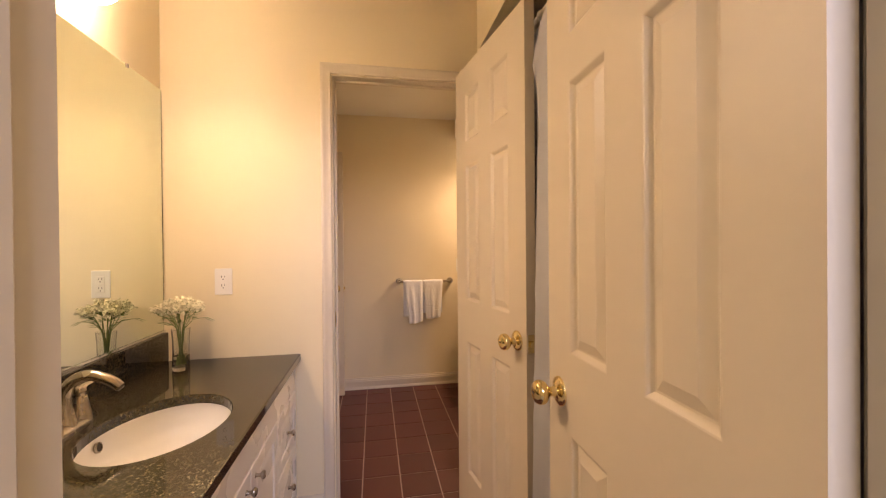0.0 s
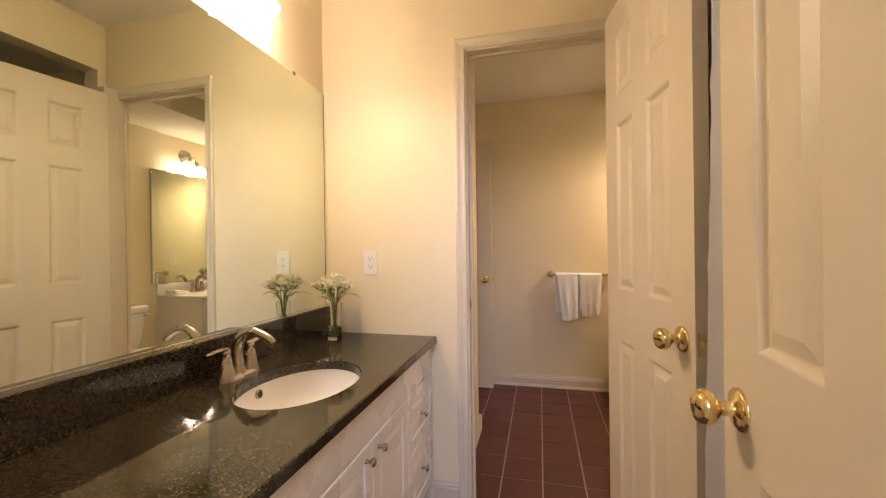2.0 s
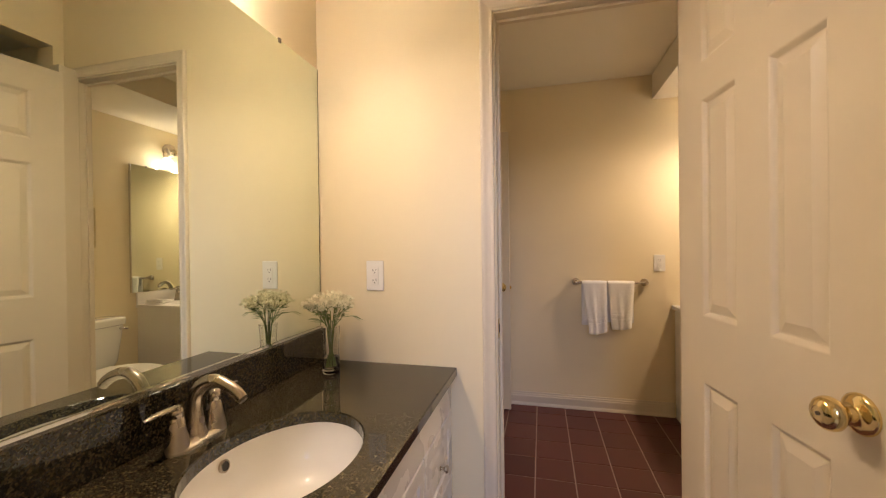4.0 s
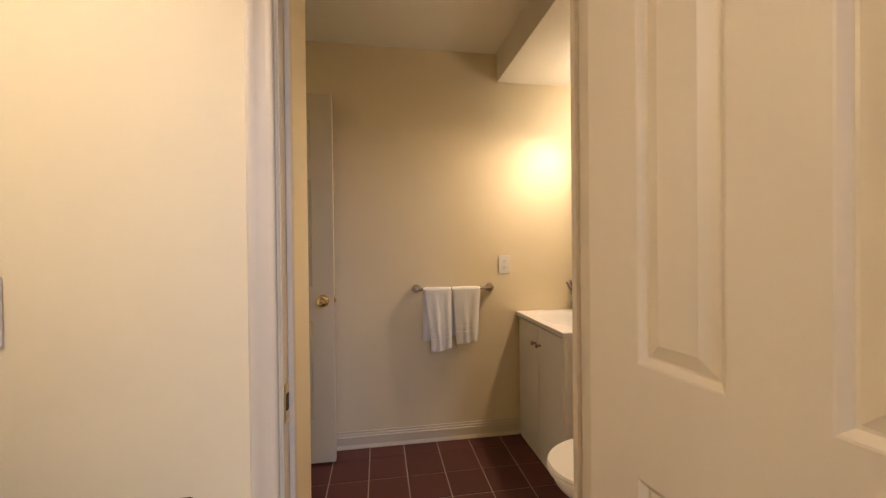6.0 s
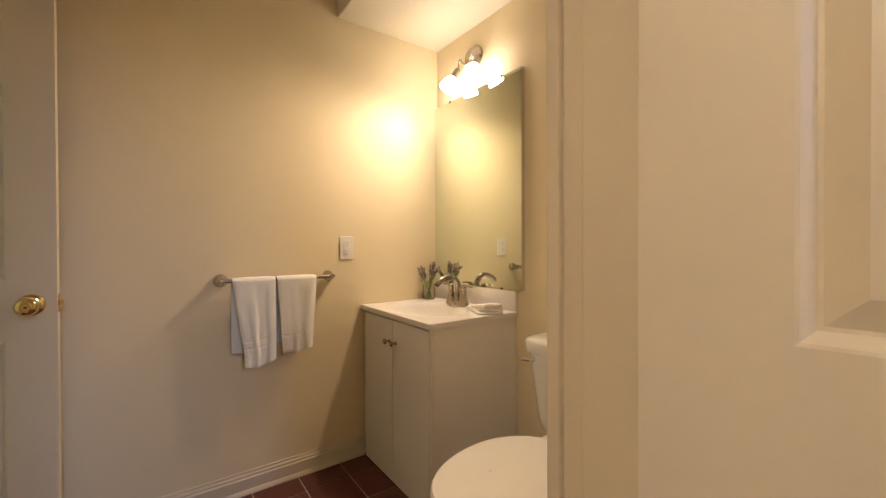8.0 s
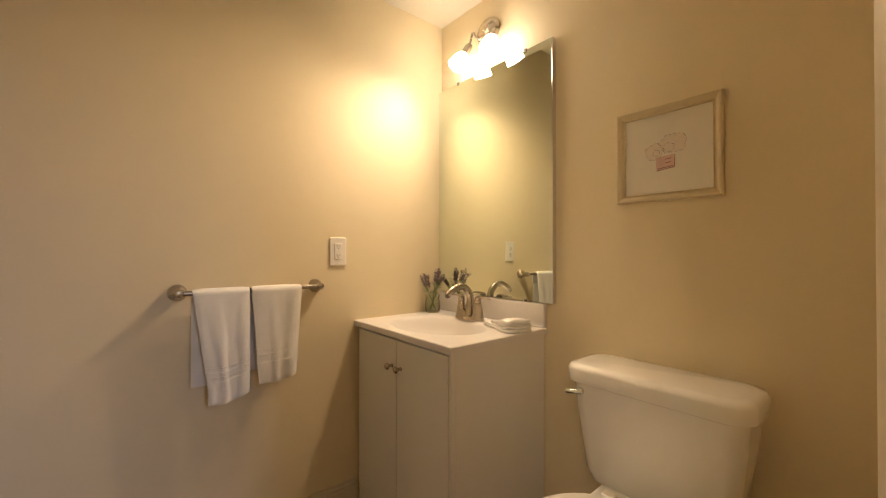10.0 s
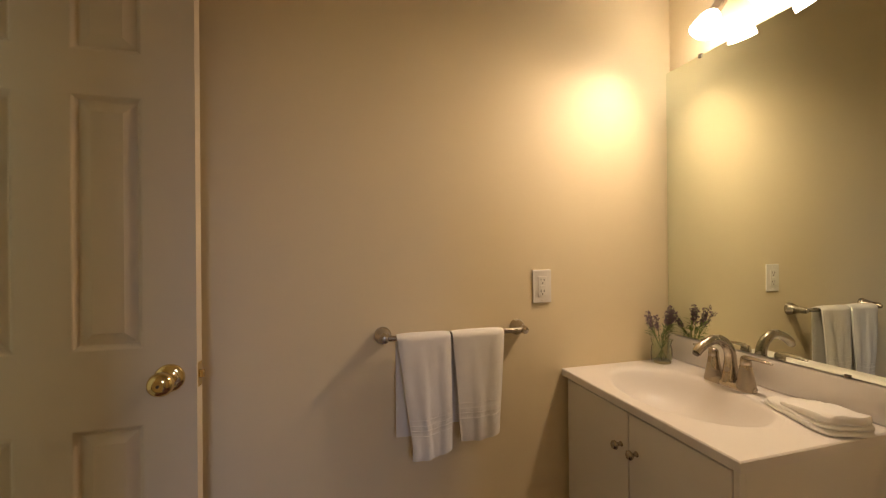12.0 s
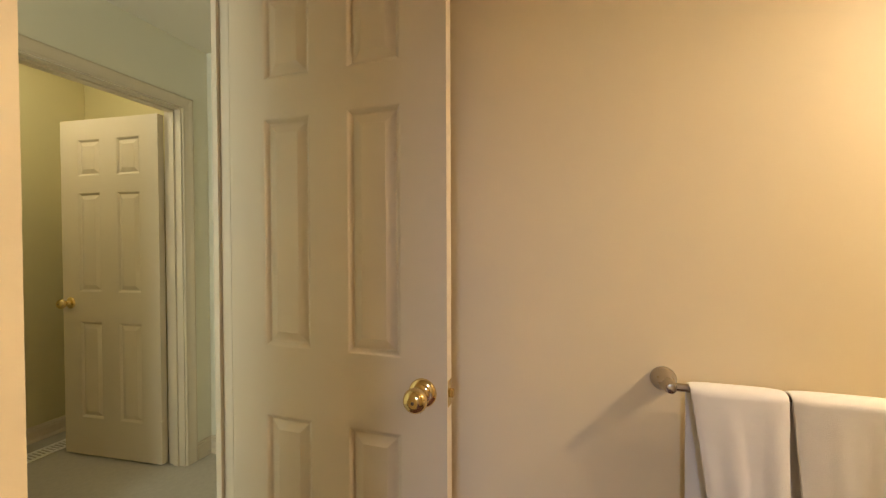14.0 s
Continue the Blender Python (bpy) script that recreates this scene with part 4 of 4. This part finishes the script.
def hand_towel(name, x0, x1, front, back, seed, label):
    """A plush towel folded over the bar: front and back are the hem heights."""
    f = thing(name, Matrix(), label, "hand towel", "towels on the bar")
    ph = 0.7 if seed == 1 else 2.1
    r = 0.0135
    width = x1 - x0

    def hang(u, fall, side):
        """Centre of the cloth at u across it, so far below the bar; side 1 behind, -1 in front."""
        w = min(1.0, fall * 4.0)
        ridge = 0.009 * math.exp(-((u - 0.42 - 0.10 * fall) / 0.15) ** 2) + 0.006 * math.exp(-((u - 0.84) / 0.12) ** 2) - 0.004 * math.exp(-((u - 0.64 + 0.25 * fall) / 0.10) ** 2)
        wave = w * (ridge + 0.005 * math.sin(u * 6.5 + ph + fall * 2) + 0.009 * noise.noise((u * 2.8, fall * 6.0, seed * 7.0)) + 0.002 * noise.noise((u * 7.0, fall * 14.0, seed * 3.0)))
        x = x0 + width * u
        if side == -1:
            if seed == 1:
                x += 0.046 * (1 - u) ** 1.3 * min(1.0, fall * 3.2) - 0.010 * fall
            else:
                x += (0.5 - u) * 0.048 * min(1.0, fall * 3.0)
            x += 0.004 * noise.noise((fall * 6.0, u, seed * 5.0)) * w
        return x, YB1 + side * (r + 0.004 + max(0.0, wave) * (1 if side == -1 else 0.3)) - (0.008 * w if side == -1 else 0)

    path = [(back + (ZB1 - back) * i / 14, 1, 0.0) for i in range(15)]
    path += [(ZB1, 0, math.pi * i / 8) for i in range(1, 8)]
    path += [(ZB1 + (front - ZB1) * i / 47, -1, 0.0) for i in range(48)]
    n, rows = 32, []
    for k, (z, side, a) in enumerate(path):
        end = min(1.0, math.sqrt(max(0.0, 1 - (1 - min(1.0, (min(k, len(path) - 1 - k) + 0.3) / 2.5)) ** 2)))
        fall = max(0.0, ZB1 - z)
        band = -0.0014 if side == -1 and any(abs(z - front - h) < 0.0055 for h in (0.078, 0.108)) else 0.0
        half = (0.0075 if side == -1 else 0.005) * (0.45 + 0.55 * end) + band
        low, high = [], []
        for i in range(n + 1):
            u = i / n
            th = half * max(0.12, (1 - abs(2 * u - 1) ** 5)) ** 0.5
            if side:
                x, y = hang(u, fall, side)
                sag = (0.012 * math.sin(math.pi * u) * (1 if seed == 1 else 0.6) + (0.010 - 0.020 * u if seed == 1 else 0.006 - 0.014 * u)) * min(1.0, fall * 3) * (1 if side == -1 else 0)
                low.append((x, y - th, z - sag))
                high.append((x, y + th, z - sag))
            else:
                c, e = math.cos(a), math.sin(a)
                x = x0 + width * u
                low.append((x, YB1 + (r + 0.004 - th) * c, ZB1 + (r - 0.004 - th) * e))
                high.append((x, YB1 + (r + 0.004 + th) * c, ZB1 + (r - 0.004 + th) * e))
        # the outer face comes first all along, so the loop keeps its turn over the bar
        rows.append(low + high[::-1] if side == -1 else high + low[::-1])
    bm = bmesh.new()
    loft(bm, rows)
    bmesh.ops.recalc_face_normals(bm, faces=bm.faces)
    part("terry", bm, TOWEL, f, "", True)
    for dz in (0.070, 0.086, 0.100, 0.116):
        bm = bmesh.new()
        pts = []
        z = front + dz
        for i in range(n + 1):
            u = 0.02 + 0.96 * i / n
            x, y = hang(u, ZB1 - z, -1)
            sag = (0.012 * math.sin(math.pi * u) * (1 if seed == 1 else 0.6) + (0.010 - 0.020 * u if seed == 1 else 0.006 - 0.014 * u)) * min(1.0, (ZB1 - z) * 3)
            pts.append((x, y - 0.0065 * max(0.12, (1 - abs(2 * u - 1) ** 5)) ** 0.5, z - sag))
        tube(bm, pts, 0.0016, 6)
        part("woven_band", bm, TOWEL, f, "", True)
    return f


hand_towel("hand_towel", 0.738, 0.905, 0.582, 0.625, 1, "white terry hand towel with woven bands, folded over the bar")
hand_towel("hand_towel", 0.911, 1.083, 0.614, 0.650, 2, "white terry hand towel with woven bands, folded over the bar")

# folded washcloth on the sink top
cloth = thing("folded_washcloth", pose(1.705, 3.372, ZC2 + 0.001, 0, 0, 68), "white terry washcloth folded into a soft pad on the sink top", "washcloth")
for k, (sx, sy, z0, th, dx) in enumerate(((0.108, 0.062, 0.0, 0.013, 0.0), (0.100, 0.060, 0.012, 0.013, -0.004), (0.078, 0.056, 0.0235, 0.024, -0.024))):
    bm = bmesh.new()
    rings = []
    for j in range(11):
        a = math.pi * j / 10
        g = 0.90 + 0.10 * math.sin(a) if j < 9 else (0.72 if j == 9 else 0.40)
        ring = []
        for q in range(72):
            t = 2 * math.pi * q / 72
            x = dx + sx * g * math.copysign(abs(math.cos(t)) ** 0.40, math.cos(t))
            y = sy * g * math.copysign(abs(math.sin(t)) ** 0.40, math.sin(t))
            x += 0.004 * noise.noise((y * 30, k * 5.0, 1.0)) * g
            y += 0.005 * noise.noise((x * 22, k * 5.0, 2.0)) * g
            lean = min(1.0, max(0.0, 0.5 + 0.5 * (x - dx) / sx))
            z = z0 * (1 - 0.45 * lean) + th / 2 * (1 - math.cos(a)) * (1 - (0.55 if k == 2 else 0.25) * lean)
            z += (0.006 * noise.noise((x * 20 + y * 9, y * 24, k * 3.0)) + 0.0025 * noise.noise((x * 60, y * 55, k * 4.0))) * (1 if j > 3 else 0.2)
            ring.append((x, y, max(z, 0.0)))
        rings.append(ring)
    loft(bm, rings)
    part("cloth_fold", bm, TOWEL, cloth, "", True)



def lavender_jar(m):
    f = thing("lavender_jar", m, "small pale green glass jar with dried lavender sprigs", "flower jar")
    rnd = random.Random(9)
    bm = bmesh.new()
    lathe(bm, [(0.026, 0), (0.030, 0.006), (0.032, 0.03), (0.030, 0.055), (0.027, 0.066), (0.030, 0.078), (0.032, 0.084), (0.0295, 0.084), (0.0245, 0.066), (0.0275, 0.055), (0.029, 0.03), (0.026, 0.010), (0.001, 0.009)], Matrix(), 28)
    for v in bm.verts:
        a = math.atan2(v.co.y, v.co.x)
        k = 1.14 * (1 + 0.022 * math.cos(10 * a))
        v.co.x, v.co.y = v.co.x * k, v.co.y * k
    part("jar_glass", bm, GREENGLASS, f, "pale green pressed glass", True)
    stems, buds, leaves = bmesh.new(), bmesh.new(), bmesh.new()
    for k in range(9):
        a = k * 2.4 + rnd.uniform(-0.4, 0.4)
        sp = 0.022 + 0.085 * ((k * 0.618) % 1.0)
        tip = Vector((sp * math.cos(a), 0.6 * sp * math.sin(a) - 0.020, rnd.uniform(0.208, 0.236) - sp * 0.50))
        base = Vector((-0.016 * math.cos(a), -0.016 * math.sin(a), 0.014))
        mid = Vector((0.018 * math.cos(a), 0.018 * math.sin(a), 0.085))
        tube(stems, [base, mid, mid.lerp(tip, 0.5) + Vector((0, 0, 0.008)), tip], [0.0013, 0.0012, 0.001, 0.0006], 6)
        d = (tip - mid).normalized()
        for j in range(60):
            p = tip - d * rnd.uniform(0, 0.060) + Vector((rnd.gauss(0, 0.0038), rnd.gauss(0, 0.0038), rnd.gauss(0, 0.0028)))
            blossom(buds, p, rnd.uniform(0.0030, 0.0052), rnd)
        for j in range(10):
            leaf_blade(leaves, mid.lerp(tip, rnd.uniform(-0.05, 0.5)), (math.cos(a + rnd.uniform(-1.2, 1.2)), math.sin(a + rnd.uniform(-1.2, 1.2)), rnd.uniform(0.2, 1)), (0, 0, 1), rnd.uniform(0.022, 0.042), 0.0028)
    tagged(part("stem", stems, STEM, f), kind="stuff")
    tagged(part("leaf_spray", leaves, STEM, f), kind="stuff")
    tagged(part("lavender_spike", buds, LAVENDER, f, "dusky purple buds"), kind="stuff")
    return f


lavender_jar(pose(1.728, 3.864, ZC2))


# ---- toilet ----
def rounded(x0, x1, y0, y1, r, z, n=14):
    out = []
    for cx, cy, a0 in ((x1 - r, y1 - r, 0), (x0 + r, y1 - r, 90), (x0 + r, y0 + r, 180), (x1 - r, y0 + r, 270)):
        for i in range(n):
            a = radians(a0 + 90 * i / (n - 1))
            out.append((cx + r * math.cos(a), cy + r * math.sin(a), z))
    return out


toilet = thing("toilet", Matrix(), "white porcelain two-piece toilet with closed lid", "toilet")
TY0, TY1, TX0, TX1 = 2.603, 3.060, 1.612, 1.812
tyc = (TY0 + TY1) / 2
bm = bmesh.new()
loft(bm, [rounded(TX0 + 0.040, TX1, TY0 + 0.055, TY1 - 0.055, 0.035, 0.385), rounded(TX0 + 0.028, TX1, TY0 + 0.038, TY1 - 0.038, 0.040, 0.42), rounded(TX0 + 0.012, TX1, TY0 + 0.016, TY1 - 0.016, 0.045, 0.60), rounded(TX0 + 0.008, TX1, TY0 + 0.010, TY1 - 0.010, 0.045, 0.674)])
part("tank", bm, PORCELAIN, toilet, "", True)
bm = bmesh.new()
loft(bm, [rounded(TX0 + 0.006, TX1 + 0.002, TY0 + 0.008, TY1 - 0.008, 0.05, 0.674), rounded(TX0 - 0.006, TX1 + 0.004, TY0 - 0.004, TY1 + 0.004, 0.055, 0.680), rounded(TX0 - 0.008, TX1 + 0.004, TY0 - 0.006, TY1 + 0.006, 0.055, 0.716), rounded(TX0 - 0.001, TX1 - 0.002, TY0 + 0.001, TY1 - 0.001, 0.052, 0.727), rounded(TX0 + 0.02, TX1 - 0.02, TY0 + 0.02, TY1 - 0.02, 0.045, 0.731)])
part("tank_lid", bm, PORCELAIN, toilet, "", True)
bm = bmesh.new()
lathe(bm, [(0.011, 0), (0.011, 0.008), (0.007, 0.012)], Matrix.Translation((TX0 + 0.012, TY1 - 0.048, 0.652)) @ Matrix.Rotation(radians(-90), 4, "Y"), 16)
tube(bm, [(TX0 + 0.001, TY1 - 0.052, 0.652), (TX0 - 0.006, TY1 - 0.036, 0.650), (TX0 - 0.007, TY1 - 0.012, 0.647)], [0.007, 0.0085, 0.010], 12, 0.8)
part("flush_lever", bm, CHROME, toilet, "chrome flush lever", True)


def egg(cx, cy, back, front, half, z, n=40):
    out = []
    for i in range(n):
        a = 2 * math.pi * i / n
        c, s = math.cos(a), math.sin(a)
        out.append((cx + (back if c > 0 else front) * c, cy + half * (abs(s) ** 0.92) * math.copysign(1, s), z))
    return out


bx = 1.350
bm = bmesh.new()
loft(bm, [egg(1.44, tyc, 0.20, 0.20, 0.105, 0.0), egg(1.44, tyc, 0.19, 0.19, 0.095, 0.06), egg(1.43, tyc, 0.19, 0.18, 0.095, 0.16), egg(1.40, tyc, 0.21, 0.23, 0.140, 0.27), egg(bx, tyc, 0.26, 0.262, 0.176, 0.35), egg(bx, tyc, 0.265, 0.272, 0.182, 0.375), egg(bx, tyc, 0.260, 0.268, 0.178, 0.385)])
part("bowl", bm, PORCELAIN, toilet, "", True)
bm = bmesh.new()
loft(bm, [rounded(1.53, TX1 - 0.01, tyc - 0.115, tyc + 0.115, 0.03, 0.20), rounded(1.52, TX1 - 0.01, tyc - 0.13, tyc + 0.13, 0.03, 0.384)])
part("tank_shelf", bm, PORCELAIN, toilet, "", True)
bm = bmesh.new()
loft(bm, [egg(bx - 0.005, tyc, 0.225, 0.278, 0.186, 0.387), egg(bx - 0.005, tyc, 0.228, 0.281, 0.189, 0.394), egg(bx - 0.005, tyc, 0.225, 0.278, 0.186, 0.401)])
part("seat", bm, PLASTIC, toilet, "white plastic seat", True)
bm = bmesh.new()
loft(bm, [egg(bx - 0.005, tyc, 0.222, 0.276, 0.184, 0.403), egg(bx - 0.005, tyc, 0.226, 0.280, 0.188, 0.410), egg(bx - 0.005, tyc, 0.222, 0.275, 0.184, 0.418), egg(bx - 0.005, tyc, 0.16, 0.20, 0.130, 0.424), egg(bx - 0.005, tyc, 0.05, 0.06, 0.04, 0.4255)])
part("lid", bm, PLASTIC, toilet, "white plastic lid, closed", True)
for s in (-1, 1):
    part("seat_hinge", boxes((1.565, 1.600, tyc + s * 0.075 - 0.018, tyc + s * 0.075 + 0.018, 0.387, 0.412), bevel=0.005), PLASTIC, toilet)


# ---- picture over the toilet ----
PY0, PY1, PZ0, PZ1 = 2.701, 2.992, 1.221, 1.508
pic = thing("framed_picture", Matrix(), "pale gilt framed pink floral sketch on the cream wall", "picture")
bm = bmesh.new()
prof = [(0.0, 0.0005), (0.0, 0.014), (0.004, 0.018), (0.010, 0.016), (0.016, 0.011), (0.020, 0.010), (0.023, 0.012), (0.025, 0.0085), (0.025, 0.004)]
loft(bm, [[(XR - d, y, z) for y, z in ((PY0 + u, PZ0 + u), (PY1 - u, PZ0 + u), (PY1 - u, PZ1 - u), (PY0 + u, PZ1 - u))] for u, d in prof], cap=False)
part("picture_frame", bm, GILT, pic)
part("paper", boxes((XR - 0.005, XR - 0.001, PY0 + 0.022, PY1 - 0.022, PZ0 + 0.022, PZ1 - 0.022)), PAPER, pic, "cream art paper")


def blob(cy, cz, ry, rz, x, wob, seed, n=40):
    rnd = random.Random(seed)
    ph = [rnd.uniform(0, 6) for _ in range(4)]
    return [(x, cy + ry * (1 + wob * math.sin(5 * a + ph[0]) + wob * 0.6 * math.sin(9 * a + ph[1])) * math.cos(a), cz + rz * (1 + wob * math.sin(4 * a + ph[2]) + wob * 0.6 * math.sin(11 * a + ph[3])) * math.sin(a)) for a in (2 * math.pi * i / n for i in range(n))]


def flat_blob(bm, ring):
    bm.faces.new([bm.verts.new(p) for p in ring])


xp = XR - 0.0056
acy, acz = 2.852, 1.366
AS = 1.08
bm = bmesh.new()
flat_blob(bm, blob(acy - 0.022 * AS, acz + 0.022 * AS, 0.034 * AS, 0.027 * AS, xp, 0.07, 1))
flat_blob(bm, blob(acy + 0.026 * AS, acz + 0.006 * AS, 0.024 * AS, 0.022 * AS, xp - 0.0002, 0.08, 2))
part("painted_flower", bm, PALEPINK, pic, "pale pink painted blooms")
bm = bmesh.new()
flat_blob(bm, [(xp - 0.0003, acy + dy * AS, acz + dz * AS) for dy, dz in ((0.022, -0.012), (-0.024, -0.008), (-0.027, -0.045), (0.020, -0.050))])
part("painted_pot", bm, PINK, pic, "pink painted pot")
bm = bmesh.new()
for seed, (cy, cz, ry, rz) in enumerate(((acy - 0.022 * AS, acz + 0.022 * AS, 0.034 * AS, 0.027 * AS), (acy + 0.026 * AS, acz + 0.006 * AS, 0.024 * AS, 0.022 * AS), (acy - 0.012, acz + 0.014, 0.016, 0.012), (acy + 0.022, acz + 0.002, 0.010, 0.009))):
    ring = blob(cy, cz, ry, rz, xp - 0.0006, 0.08, seed + 1)
    for i in range(0, 40, 1):
        if (i * 7 + seed) % 5 < 3:
            tube(bm, [ring[i], ring[(i + 1) % 40]], 0.0005, 4)
for p, q in (((0.020, -0.049), (-0.026, -0.044)), ((0.017, -0.044), (-0.022, -0.040)), ((-0.003, -0.020), (-0.018, -0.018)), ((-0.003, -0.030), (-0.018, -0.028)), ((-0.027, -0.010), (-0.026, -0.044))):
    tube(bm, [(xp - 0.0006, acy + p[0] * AS, acz + p[1] * AS), (xp - 0.0006, acy + q[0] * AS, acz + q[1] * AS)], 0.0009, 4)
part("ink_line", bm, INK, pic, "maroon ink lines")

# ceiling lamp in the closet
lamp = thing("ceiling_lamp", pose(-2.10, 3.95, 2.42), "white glass dome ceiling lamp in the closet", "ceiling lamp")
bm = bmesh.new()
lathe(bm, [(0.11, 0), (0.11, -0.02), (0.10, -0.025)], Matrix(), 24)
part("lamp_base", bm, NICKEL, lamp, "", True)
bm = bmesh.new()
lathe(bm, [(0.098, -0.022), (0.09, -0.05), (0.06, -0.075), (0.01, -0.085)], Matrix(), 24)
part("dome", bm, SHADE, lamp, "glowing white glass dome", True)
bulb("closet_bulb", (-2.10, 3.95, 2.27), 4.6, (1.0, 0.86, 0.6), 0.05)

# floor register in the closet
reg = thing("floor_register", pose(-2.47, 4.44, 0.0), "white slotted metal floor register in the carpet", "floor register")
part("register_frame", boxes((-0.06, 0.06, -0.15, -0.135, 0, 0.006), (-0.06, 0.06, 0.135, 0.15, 0, 0.006), (-0.06, -0.045, -0.135, 0.135, 0, 0.006), (0.045, 0.06, -0.135, 0.135, 0, 0.006)), PLASTIC, reg)
for i in range(13):
    y = -0.126 + i * 0.021
    part("register_slat", boxes((-0.045, 0.045, y - 0.004, y + 0.004, 0, 0.005)), PLASTIC, reg)

# ---- floor tiles ----
floor = thing("floor_tiles", Matrix(), "dark red-brown clay floor tiles with pale grout", "floor", "", "structure")
TS, GX, GY = 0.1985, 0.418, 3.572
bm = bmesh.new()
g = 0.0032
loft(bm, [[(x, y, z) for x, y in ((-TS / 2 + e, -TS / 2 + e), (TS / 2 - e, -TS / 2 + e), (TS / 2 - e, TS / 2 - e), (-TS / 2 + e, TS / 2 - e))] for e, z in ((g, -0.0029), (g, -0.0010), (g + 0.0012, 0.0))])
tile_mesh = mesh_of("tile", bm, TILE)
for i in range(-5, 9):
    for j in range(-16, 3):
        x0, x1 = GX + i * TS, GX + (i + 1) * TS
        y0, y1 = GY + j * 0.2005, GY + (j + 1) * 0.2005
        x0, x1, y0, y1 = max(x0, XM), min(x1, XR), max(y0, YE - WT), min(y1, YF)
        if x1 - x0 < 0.015 or y1 - y0 < 0.015:
            continue
        if x1 < XB and YA + WA < (y0 + y1) / 2 < YB - 0.05 or (x1 > XT + 0.2 and y1 < YA) or (x1 < 0.05 and y1 < YA):
            continue
        t = new("tile", tile_mesh)
        t.parent = floor
        t.location = ((x0 + x1) / 2, (y0 + y1) / 2, 0)
        t.scale = ((x1 - x0) / TS, (y1 - y0) / TS, 1)
